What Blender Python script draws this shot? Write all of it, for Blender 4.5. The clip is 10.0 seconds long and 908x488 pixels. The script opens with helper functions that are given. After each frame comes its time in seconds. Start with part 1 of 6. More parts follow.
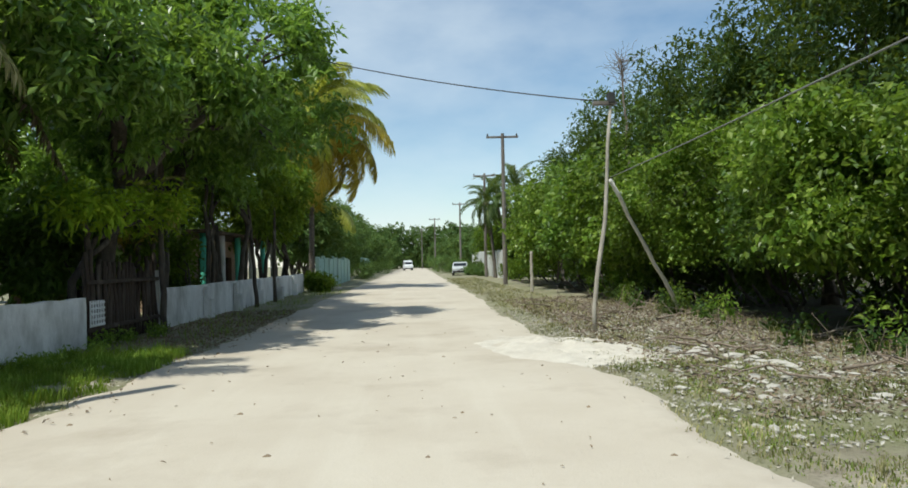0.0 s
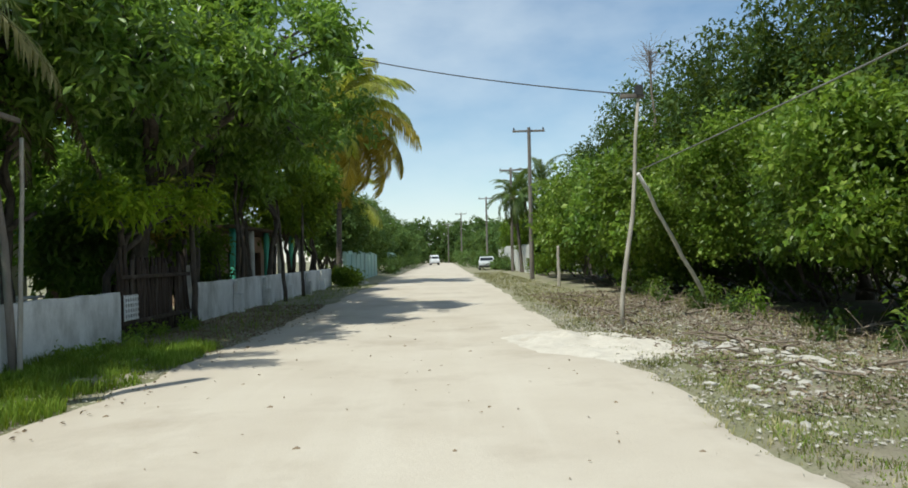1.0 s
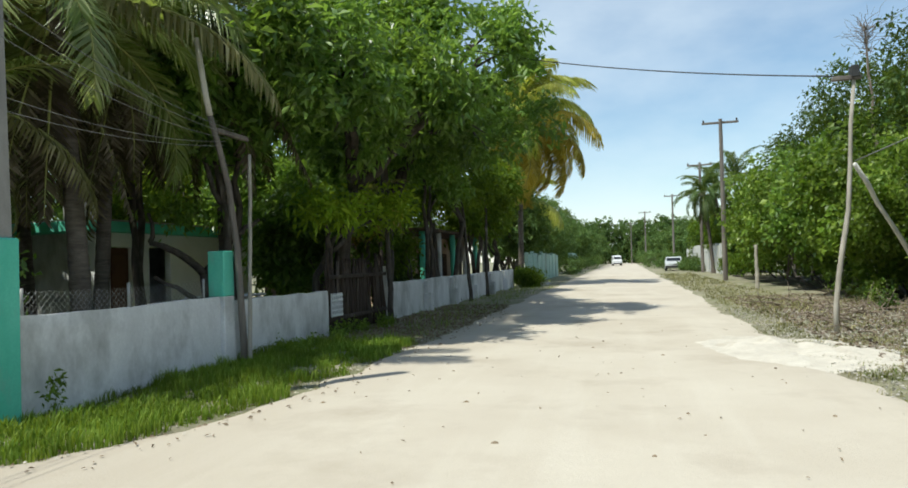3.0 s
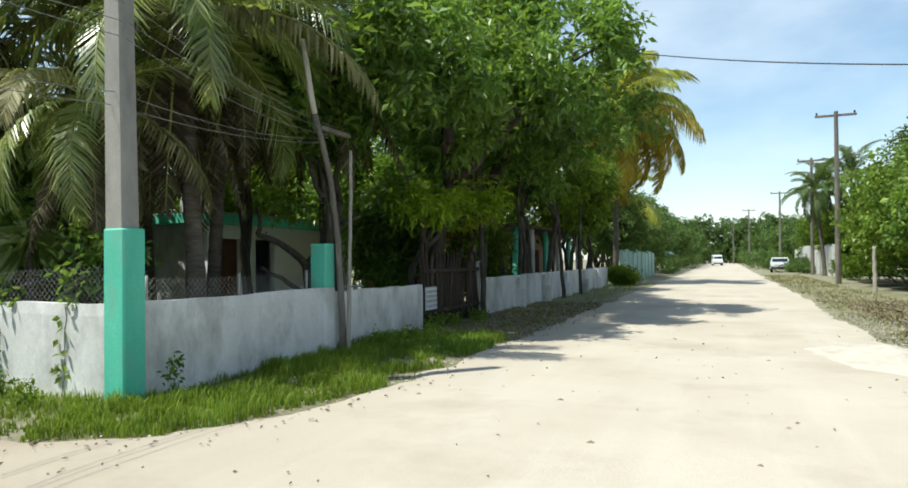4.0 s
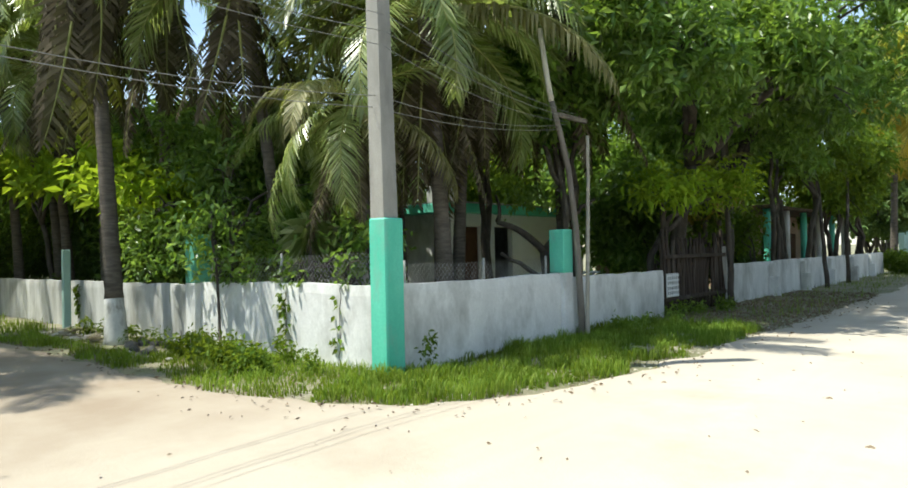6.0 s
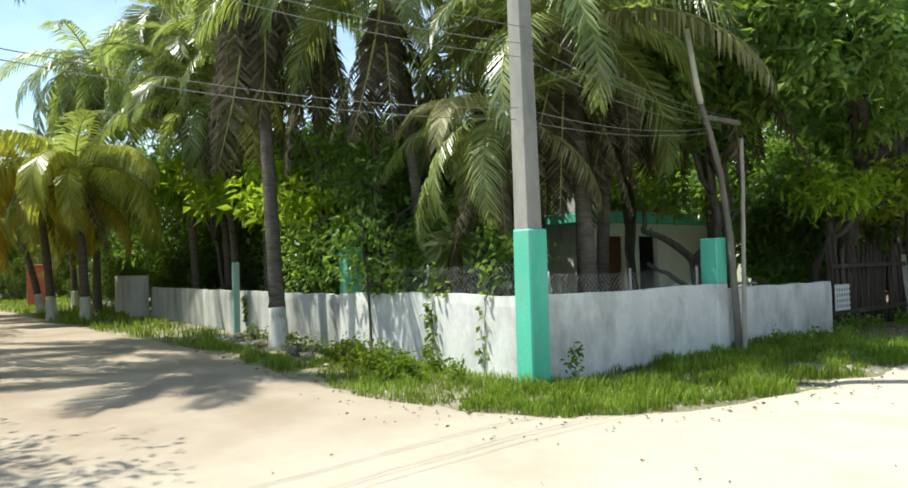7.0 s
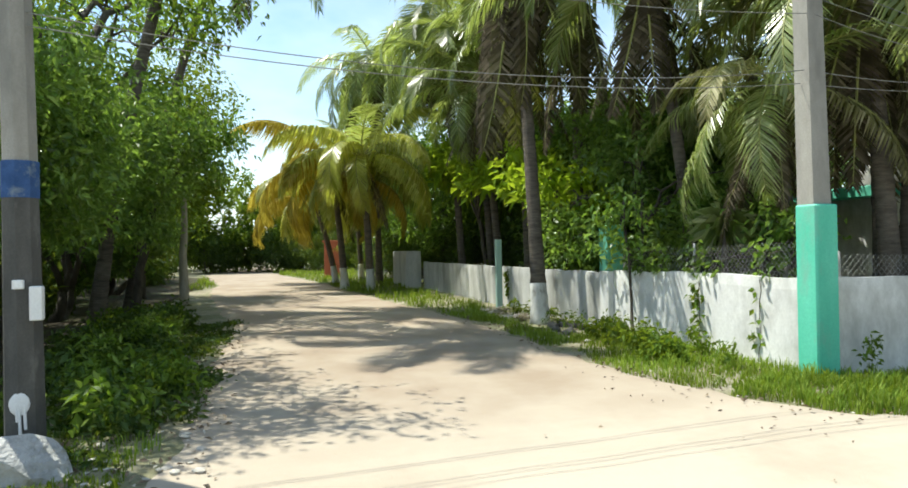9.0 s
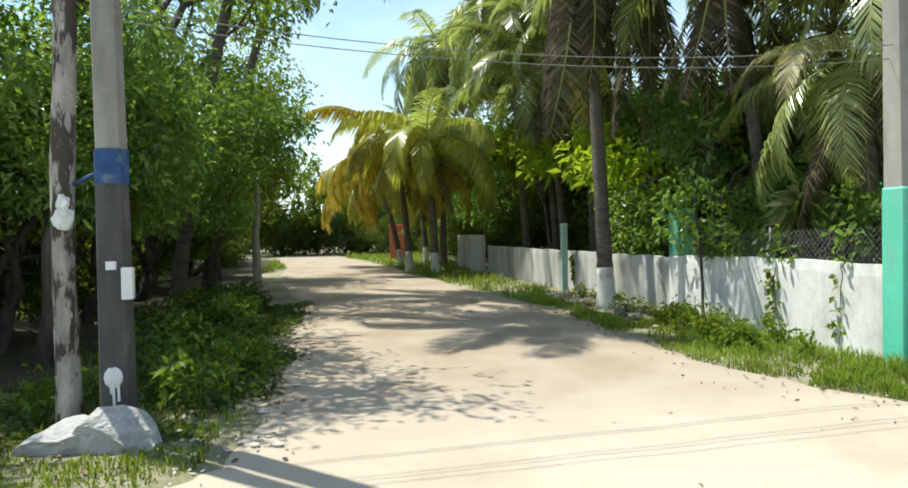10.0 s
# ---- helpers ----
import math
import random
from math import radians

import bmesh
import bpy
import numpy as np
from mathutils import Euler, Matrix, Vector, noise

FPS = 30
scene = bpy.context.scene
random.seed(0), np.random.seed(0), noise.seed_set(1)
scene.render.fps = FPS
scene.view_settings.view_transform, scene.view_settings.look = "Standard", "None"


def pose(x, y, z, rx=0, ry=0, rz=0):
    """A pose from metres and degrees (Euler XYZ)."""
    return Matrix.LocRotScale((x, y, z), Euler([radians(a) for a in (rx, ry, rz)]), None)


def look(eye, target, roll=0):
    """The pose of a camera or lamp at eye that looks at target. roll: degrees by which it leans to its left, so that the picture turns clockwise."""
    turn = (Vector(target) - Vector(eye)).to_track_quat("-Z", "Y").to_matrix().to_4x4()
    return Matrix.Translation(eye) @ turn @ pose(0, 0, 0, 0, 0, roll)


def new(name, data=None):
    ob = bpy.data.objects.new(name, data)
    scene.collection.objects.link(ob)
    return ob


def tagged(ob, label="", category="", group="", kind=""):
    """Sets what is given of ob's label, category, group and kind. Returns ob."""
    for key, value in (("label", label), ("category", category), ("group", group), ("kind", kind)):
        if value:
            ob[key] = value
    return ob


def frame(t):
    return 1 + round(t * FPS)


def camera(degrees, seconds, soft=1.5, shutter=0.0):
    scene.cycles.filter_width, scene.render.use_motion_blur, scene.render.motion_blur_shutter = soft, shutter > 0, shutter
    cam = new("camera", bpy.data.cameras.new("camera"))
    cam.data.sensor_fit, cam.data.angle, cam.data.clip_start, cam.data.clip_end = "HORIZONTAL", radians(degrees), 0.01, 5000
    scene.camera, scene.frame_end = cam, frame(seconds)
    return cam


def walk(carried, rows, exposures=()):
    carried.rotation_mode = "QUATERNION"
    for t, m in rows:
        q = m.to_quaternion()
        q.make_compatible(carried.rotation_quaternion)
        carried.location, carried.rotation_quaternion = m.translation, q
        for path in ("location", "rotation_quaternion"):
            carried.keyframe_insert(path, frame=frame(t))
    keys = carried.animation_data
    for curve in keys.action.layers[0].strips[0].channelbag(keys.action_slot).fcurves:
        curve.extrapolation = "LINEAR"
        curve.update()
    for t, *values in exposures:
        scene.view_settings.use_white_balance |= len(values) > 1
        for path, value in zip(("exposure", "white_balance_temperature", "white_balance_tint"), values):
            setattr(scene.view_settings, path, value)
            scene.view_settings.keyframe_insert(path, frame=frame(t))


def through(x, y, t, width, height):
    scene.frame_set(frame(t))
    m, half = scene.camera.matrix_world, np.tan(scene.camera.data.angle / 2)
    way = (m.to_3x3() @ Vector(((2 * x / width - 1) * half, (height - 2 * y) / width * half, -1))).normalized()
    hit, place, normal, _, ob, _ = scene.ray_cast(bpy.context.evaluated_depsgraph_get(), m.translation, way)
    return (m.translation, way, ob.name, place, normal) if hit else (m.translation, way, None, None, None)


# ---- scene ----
cam = camera(67.94, 10.0, soft=1.7)
# seconds, eye x y z, heading left of the street, tilt, lean
ROWS = [
    (0.0, 0.000, 0.000, 1.547, -3.25, 1.47, 1.78),
    (0.5, 0.007, -0.017, 1.549, -2.79, 1.49, 1.75),
    (1.0, 0.001, -0.016, 1.550, -1.00, 1.08, 1.88),
    (1.5, -0.029, -0.024, 1.545, 1.88, 1.15, 1.79),
    (2.0, -0.051, -0.027, 1.544, 4.51, 0.61, 1.59),
    (2.5, -0.082, -0.067, 1.550, 9.47, 1.26, 2.08),
    (4.0, -0.155, -0.160, 1.564, 21.93, 1.47, 0.89),
    (4.5, -0.170, -0.182, 1.559, 26.03, 1.41, 0.60),
    (5.0, -0.182, -0.207, 1.554, 30.92, 1.22, 0.71),
    (6.5, -0.218, -0.304, 1.545, 47.20, 1.05, 1.43),
    (7.0, -0.233, -0.341, 1.551, 53.24, 1.88, 1.49),
    (7.5, -0.211, -0.404, 1.551, 59.27, 1.81, 1.06),
    (8.0, -0.180, -0.468, 1.553, 64.63, 1.16, 0.40),
    (8.5, -0.154, -0.514, 1.547, 69.51, 0.72, 0.40),
    (9.0, -0.165, -0.540, 1.548, 74.41, 0.45, 0.94),
    (9.5, -0.152, -0.565, 1.548, 77.80, -0.52, 0.96),
    (10.0, -0.136, -0.588, 1.551, 79.80, -0.85, 0.81),
]
EXPOSURES = [(0.0, -0.03, 6400, 2), (2.0, 0.02, 6400, 2), (4.5, 0.44, 6450, 2), (6.5, 0.74, 6550, 2), (8.5, 0.74, 6600, 2), (10.0, 0.68, 6600, 2)]
walk(cam, [(t, pose(x, y, z, 90 + pitch, roll, yaw)) for t, x, y, z, yaw, pitch, roll in ROWS], EXPOSURES)

# ---- world and sun ----
SUN_TO = Vector((-0.38, -0.39, 1.0)).normalized()
world = bpy.data.worlds.new("sky")
scene.world = world
world.use_nodes = True
wn, wl = world.node_tree.nodes, world.node_tree.links
wn.clear()
w_out = wn.new("ShaderNodeOutputWorld")
w_bg = wn.new("ShaderNodeBackground")
w_sky = wn.new("ShaderNodeTexSky")
w_sky.sky_type = "NISHITA"
w_sky.sun_disc = False
w_sky.sun_elevation = math.asin(SUN_TO.z)
w_sky.sun_rotation = math.atan2(SUN_TO.x, SUN_TO.y)
w_sky.air_density, w_sky.dust_density, w_sky.ozone_density = 1.2, 0.05, 3.2
w_bg.inputs["Strength"].default_value = 0.13
w_co = wn.new("ShaderNodeTexCoord")
w_map = wn.new("ShaderNodeMapping")
w_map.inputs["Scale"].default_value = (1.0, 1.0, 2.2)
w_map.inputs["Location"].default_value = (0.9, 0.55, 0.2)
w_noise = wn.new("ShaderNodeTexNoise")
w_noise.inputs["Scale"].default_value = 1.9
w_noise.inputs["Detail"].default_value = 6.0
w_noise.inputs["Roughness"].default_value = 0.55
w_ramp = wn.new("ShaderNodeMapRange")
w_ramp.inputs["From Min"].default_value = 0.37
w_ramp.inputs["From Max"].default_value = 0.72
w_ramp.inputs["To Max"].default_value = 0.7
w_mix = wn.new("ShaderNodeMix")
w_mix.data_type = "RGBA"
w_mix.inputs["B"].default_value = (6.6, 7.1, 7.8, 1)
wl.new(w_co.outputs["Generated"], w_map.inputs["Vector"])
wl.new(w_map.outputs["Vector"], w_noise.inputs["Vector"])
wl.new(w_noise.outputs["Fac"], w_ramp.inputs["Value"])
wl.new(w_ramp.outputs["Result"], w_mix.inputs["Factor"])
wl.new(w_sky.outputs["Color"], w_mix.inputs["A"])
wl.new(w_mix.outputs["Result"], w_bg.inputs["Color"])
wl.new(w_bg.outputs["Background"], w_out.inputs["Surface"])

sun = new("sun", bpy.data.lights.new("sun", "SUN"))
sun.data.energy = 4.7
sun.data.angle = radians(0.53)
sun.data.color = (1.0, 0.955, 0.88)
sun.matrix_world = look(SUN_TO * 60, (0, 0, 0))


# ---- materials ----
def mat(name, rough=0.8, metal=0.0):
    m = bpy.data.materials.new(name)
    m.use_nodes = True
    b = m.node_tree.nodes["Principled BSDF"]
    b.inputs["Roughness"].default_value = rough
    b.inputs["Metallic"].default_value = metal
    b.inputs["Specular IOR Level"].default_value = 0.3
    return m, m.node_tree.nodes, m.node_tree.links, b


def noise_node(n, l, scale, detail=5.0, rough=0.6, stretch=(1, 1, 1), object_space=False):
    if object_space:
        co = n.new("ShaderNodeTexCoord").outputs["Object"]
    else:
        co = n.new("ShaderNodeNewGeometry").outputs["Position"]
    mp = n.new("ShaderNodeMapping")
    mp.inputs["Scale"].default_value = stretch
    t = n.new("ShaderNodeTexNoise")
    t.inputs["Scale"].default_value = scale
    t.inputs["Detail"].default_value = detail
    t.inputs["Roughness"].default_value = rough
    l.new(co, mp.inputs["Vector"])
    l.new(mp.outputs["Vector"], t.inputs["Vector"])
    return t.outputs["Fac"]


def ramp(n, l, fac, stops):
    r = n.new("ShaderNodeValToRGB")
    e = r.color_ramp.elements
    while len(e) < len(stops):
        e.new(0.5)
    for k, (p, c) in zip(e, stops):
        k.position, k.color = p, (*c, 1)
    l.new(fac, r.inputs["Fac"])
    return r.outputs["Color"]


def blend(n, l, fac, a, b, mode="MIX"):
    m = n.new("ShaderNodeMix")
    m.data_type, m.blend_type = "RGBA", mode
    for key, v in (("Factor", fac), ("A", a), ("B", b)):
        if isinstance(v, (float, int)):
            m.inputs[key].default_value = v
        elif isinstance(v, tuple):
            m.inputs[key].default_value = (*v, 1)
        else:
            l.new(v, m.inputs[key])
    return m.outputs["Result"]


def maprange(n, l, v, a, b, c=0.0, d=1.0):
    m = n.new("ShaderNodeMapRange")
    for key, x in (("From Min", a), ("From Max", b), ("To Min", c), ("To Max", d)):
        m.inputs[key].default_value = x
    l.new(v, m.inputs["Value"])
    return m.outputs["Result"]


def bump(n, l, b, height, strength, distance):
    k = n.new("ShaderNodeBump")
    k.inputs["Strength"].default_value = strength
    k.inputs["Distance"].default_value = distance
    l.new(height, k.inputs["Height"])
    l.new(k.outputs["Normal"], b.inputs["Normal"])


def surface(name, dark, light, scale=6.0, rough=0.85, stain=None, stain_scale=1.2, stain_at=(0.52, 0.7), stretch=(1, 1, 1), relief=0.3, depth=0.01, fine=60.0, object_space=False):
    """Two-scale mottled surface: base between dark and light, stains of a third colour, fine relief."""
    m, n, l, b = mat(name, rough)
    c = ramp(n, l, noise_node(n, l, scale, object_space=object_space, stretch=stretch), [(0.3, dark), (0.7, light)])
    f = noise_node(n, l, fine, 3.0, object_space=object_space)
    c = blend(n, l, maprange(n, l, f, 0.3, 0.7, 0.0, 0.35), c, tuple(v * 0.75 for v in dark))
    if stain:
        s = maprange(n, l, noise_node(n, l, stain_scale, 6.0, 0.65, stretch, object_space), *stain_at)
        c = blend(n, l, s, c, stain)
    l.new(c, b.inputs["Base Color"])
    bump(n, l, b, f, relief, depth)
    return m


def leaf_material(name, dark, mid, light, through=0.3, gloss=0.45, glow=(0.34, 0.42, 0.02), shine=0.12):
    """Leaf: each one its own shade, some light passing through it."""
    m, n, l, b = mat(name, gloss)
    b.inputs["Specular IOR Level"].default_value = shine
    g = n.new("ShaderNodeNewGeometry")
    # top stop over-brightens a few leaves to imitate sun sparkle
    c = ramp(n, l, g.outputs["Random Per Island"], [(0.0, dark), (0.56, mid), (0.84, light), (1.0, tuple(min(0.8, 1.45 * v) for v in light))])
    big = maprange(n, l, noise_node(n, l, 0.9, 3.0), 0.35, 0.65, 0.0, 0.5)
    c = blend(n, l, big, c, tuple(0.5 * (a + v) for a, v in zip(mid, light)))
    patch = maprange(n, l, noise_node(n, l, 0.55, 5.0, 0.65), 0.38, 0.6, 0.5, 1.2)
    shade = n.new("ShaderNodeCombineColor")
    for key in ("Red", "Green", "Blue"):
        l.new(patch, shade.inputs[key])
    c = blend(n, l, 1.0, c, shade.outputs["Color"], "MULTIPLY")
    l.new(c, b.inputs["Base Color"])
    t = n.new("ShaderNodeBsdfTranslucent")
    tc = blend(n, l, 0.55, c, glow)
    l.new(tc, t.inputs["Color"])
    s = n.new("ShaderNodeMixShader")
    s.inputs["Fac"].default_value = through
    l.new(b.outputs["BSDF"], s.inputs[1])
    l.new(t.outputs["BSDF"], s.inputs[2])
    l.new(s.outputs["Shader"], n["Material Output"].inputs["Surface"])
    return m


M_LEAF = leaf_material("leaf_broad", (0.026, 0.075, 0.013), (0.086, 0.19, 0.025), (0.27, 0.39, 0.09), 0.5, 0.36, (0.34, 0.5, 0.05), 0.55)
M_LEAF_DARK = leaf_material("leaf_dark", (0.018, 0.05, 0.009), (0.06, 0.13, 0.018), (0.16, 0.25, 0.04), 0.44)
M_LEAF_BRIGHT = leaf_material("leaf_bright", (0.1, 0.2, 0.015), (0.2, 0.34, 0.025), (0.36, 0.46, 0.05), 0.55, 0.45, (0.5, 0.62, 0.03))
M_LEAF_VINE = leaf_material("leaf_vine", (0.05, 0.11, 0.014), (0.13, 0.23, 0.025), (0.28, 0.36, 0.07), 0.45, 0.38, (0.28, 0.42, 0.03), 0.3)
# darker copy of the leaf: deep shade is put into its colour
M_LEAF_SHADED = leaf_material("leaf_shaded", (0.014, 0.04, 0.012), (0.04, 0.085, 0.022), (0.1, 0.15, 0.05), 0.28)
# far foliage: air haze is mixed into the leaf colour, paler and bluer
M_LEAF_HAZED = leaf_material("leaf_far_haze", (0.045, 0.1, 0.035), (0.09, 0.17, 0.055), (0.16, 0.24, 0.085))
M_FROND = leaf_material("palm_leaf", (0.06, 0.115, 0.025), (0.23, 0.3, 0.09), (0.46, 0.5, 0.25), 0.5, 0.32, (0.42, 0.5, 0.06), 0.7)
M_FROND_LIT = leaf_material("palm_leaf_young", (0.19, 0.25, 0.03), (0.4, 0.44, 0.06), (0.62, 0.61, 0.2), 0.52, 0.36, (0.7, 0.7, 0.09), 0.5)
M_FROND_GOLD = leaf_material("palm_leaf_yellowed", (0.27, 0.22, 0.03), (0.5, 0.38, 0.05), (0.62, 0.52, 0.14), 0.52, 0.45, (0.66, 0.55, 0.07))
M_FROND_DRY = leaf_material("palm_leaf_drying", (0.11, 0.1, 0.04), (0.26, 0.24, 0.11), (0.44, 0.41, 0.24), 0.42, 0.5)
M_THATCH = surface("dark_old_thatch", (0.05, 0.04, 0.03), (0.12, 0.095, 0.07), 9, 0.95, (0.2, 0.13, 0.07), 2.5, (0.5, 0.7), (1, 1, 1), 0.9, 0.03)
M_FROND_DEAD = leaf_material("palm_leaf_dried", (0.045, 0.035, 0.026), (0.1, 0.077, 0.054), (0.19, 0.155, 0.11), 0.2, 0.85)
M_RACHIS = surface("palm_rib", (0.2, 0.22, 0.06), (0.36, 0.36, 0.12), 8, 0.5)
M_PALM_TRUNK = surface("palm_trunk_bark", (0.09, 0.075, 0.06), (0.2, 0.17, 0.14), 5, 0.9, (0.05, 0.045, 0.04), 2.0, (0.5, 0.75), (1, 1, 5), 0.8, 0.03)
M_BARK = surface("bark", (0.05, 0.042, 0.035), (0.13, 0.11, 0.09), 9, 0.92, (0.2, 0.19, 0.17), 3.0, (0.55, 0.75), (1, 1, 0.35), 0.8, 0.02)
M_POLE_WOOD = surface("weathered_pole_wood", (0.13, 0.11, 0.095), (0.3, 0.27, 0.23), 8, 0.9, (0.06, 0.05, 0.045), 4.0, (0.5, 0.7), (1, 1, 0.15), 0.7, 0.012)
M_PALE_STICK = surface("pale_bleached_pole", (0.5, 0.48, 0.43), (0.7, 0.68, 0.62), 6, 0.9, (0.2, 0.18, 0.15), 9.0, (0.62, 0.7), (1, 1, 0.4), 0.5, 0.01)
M_PEEL = surface("peeling_pole_bark", (0.2, 0.18, 0.16), (0.58, 0.55, 0.5), 7, 0.92, (0.075, 0.062, 0.052), 6.5, (0.5, 0.54), (1, 1, 0.3), 0.9, 0.02)
M_TAR = surface("dark_stained_concrete", (0.06, 0.06, 0.058), (0.12, 0.118, 0.11), 5, 0.9, (0.2, 0.195, 0.18), 3, (0.58, 0.75), (1, 1, 0.4), 0.4, 0.008)
# near-black mould: the shade under the trees is put into its colour
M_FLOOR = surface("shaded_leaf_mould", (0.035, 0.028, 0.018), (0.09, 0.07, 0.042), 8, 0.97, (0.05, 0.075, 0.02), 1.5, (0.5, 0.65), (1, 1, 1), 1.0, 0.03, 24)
M_STICK = surface("bleached_stick", (0.3, 0.27, 0.22), (0.52, 0.48, 0.41), 6, 0.9, (0.16, 0.13, 0.1), 3.0, (0.58, 0.75), (1, 1, 0.3), 0.5, 0.01)
M_CONCRETE = surface("pole_concrete", (0.25, 0.24, 0.22), (0.4, 0.385, 0.35), 3.5, 0.9, (0.17, 0.165, 0.15), 1.5, (0.52, 0.75), (1, 1, 0.3), 0.4, 0.008)
M_WALL = surface("whitewashed_plaster", (0.66, 0.66, 0.65), (0.82, 0.82, 0.81), 2.2, 0.9, (0.36, 0.36, 0.34), 1.3, (0.46, 0.7), (1, 1, 0.5), 0.4, 0.006, 24)
M_HOUSE = surface("fresh_white_paint", (0.8, 0.8, 0.79), (0.86, 0.86, 0.85), 2.2, 0.85)
# stained whitewash, also greyed throughout to stand for tree shade
M_WALL_SHADED = surface("stained_shaded_whitewash", (0.42, 0.42, 0.4), (0.66, 0.66, 0.64), 1.6, 0.92, (0.24, 0.24, 0.215), 1.1, (0.48, 0.68), (1, 1, 0.3), 0.7, 0.014, 35)
M_TEAL = surface("teal_paint", (0.1, 0.52, 0.37), (0.17, 0.63, 0.47), 3.0, 0.6, (0.2, 0.42, 0.33), 2.2, (0.58, 0.75), (1, 1, 0.4), 0.4, 0.006, 40)
# weathered teal, darkened further for the leaf shade over the pillar
M_TEAL_SHADED = surface("weathered_shaded_teal_paint", (0.1, 0.36, 0.26), (0.17, 0.46, 0.34), 3.0, 0.75, (0.3, 0.38, 0.33), 2.6, (0.52, 0.7), (1, 1, 0.4), 0.5, 0.008, 40)
M_PALE_TEAL = surface("faded_teal_paint", (0.3, 0.46, 0.4), (0.42, 0.56, 0.5), 0.8, 0.85, (0.25, 0.3, 0.25), 0.5, (0.5, 0.72), (1, 1, 0.3))
M_PEACH = surface("peach_plaster", (0.34, 0.24, 0.17), (0.45, 0.33, 0.25), 1.5, 0.9, (0.33, 0.24, 0.18), 0.8)
M_BRICKRED = surface("red_paint", (0.4, 0.11, 0.06), (0.52, 0.17, 0.1), 2.0, 0.85)
M_WOOD_DARK = surface("dark_gate_wood", (0.035, 0.026, 0.02), (0.09, 0.065, 0.05), 7, 0.85, (0.14, 0.12, 0.1), 3.0, (0.55, 0.75), (1, 1, 0.15), 0.5, 0.01)
M_DOOR = surface("brown_door_paint", (0.07, 0.03, 0.018), (0.12, 0.055, 0.03), 4, 0.6)
M_DARK_IN = surface("unlit_interior_plaster", (0.2, 0.2, 0.19), (0.3, 0.3, 0.28), 2)
M_WHITE = surface("white_plastic", (0.7, 0.71, 0.72), (0.82, 0.83, 0.84), 4, 0.45)
M_TANK = surface("tank_plastic", (0.45, 0.45, 0.44), (0.6, 0.6, 0.58), 3, 0.6)
M_WHITEWASH = surface("lime_wash_on_bark", (0.5, 0.5, 0.47), (0.72, 0.72, 0.69), 6, 0.9, (0.22, 0.2, 0.17), 4, (0.55, 0.72), (1, 1, 0.5), 0.8, 0.02)
M_STONE = surface("pale_limestone", (0.38, 0.35, 0.3), (0.58, 0.545, 0.48), 5, 0.95, (0.3, 0.28, 0.25), 3, (0.55, 0.75), (1, 1, 1), 0.7, 0.02, 30)
M_BOULDER = surface("rough_concrete_lump", (0.36, 0.355, 0.34), (0.52, 0.51, 0.49), 4, 0.95, (0.25, 0.25, 0.23), 3, (0.52, 0.7), (1, 1, 1), 1.0, 0.03, 22)
M_LITTER = surface("dry_litter", (0.14, 0.1, 0.065), (0.34, 0.265, 0.18), 20, 0.95)
M_TWIG = surface("dead_branch", (0.16, 0.12, 0.09), (0.34, 0.28, 0.22), 12, 0.95)
M_RUBBER = surface("cable_rubber", (0.03, 0.03, 0.03), (0.06, 0.06, 0.06), 10, 0.6)
# cable grey lightened to stand for sun on the wires
M_WIRE = surface("sunlit_grey_cable", (0.16, 0.16, 0.15), (0.28, 0.28, 0.26), 10, 0.7)
M_STEEL = surface("galvanised_wire", (0.28, 0.28, 0.27), (0.42, 0.42, 0.41), 20, 0.5)
M_BLUE = surface("blue_band_paint", (0.02, 0.06, 0.17), (0.05, 0.11, 0.27), 9, 0.75, (0.14, 0.18, 0.24), 7, (0.55, 0.68))
M_FENCE_PALE = surface("pale_block_fence", (0.55, 0.55, 0.52), (0.7, 0.7, 0.66), 0.7, 0.9, (0.4, 0.4, 0.36), 0.5, (0.5, 0.7), (1, 1, 0.3))
M_CAR = surface("silver_car_paint", (0.5, 0.52, 0.53), (0.56, 0.58, 0.59), 2, 0.3)
M_GLASS_DARK = surface("dark_car_glass", (0.02, 0.025, 0.03), (0.03, 0.035, 0.04), 2, 0.1)
M_TYRE = surface("tyre_rubber", (0.015, 0.015, 0.015), (0.03, 0.03, 0.03), 10, 0.9)
M_GRASS = leaf_material("grass_blade", (0.07, 0.15, 0.016), (0.15, 0.26, 0.028), (0.29, 0.37, 0.075), 0.4, 0.7)
M_GRASS_DRY = leaf_material("grass_dry", (0.12, 0.12, 0.05), (0.22, 0.21, 0.09), (0.36, 0.32, 0.17), 0.2, 0.8)


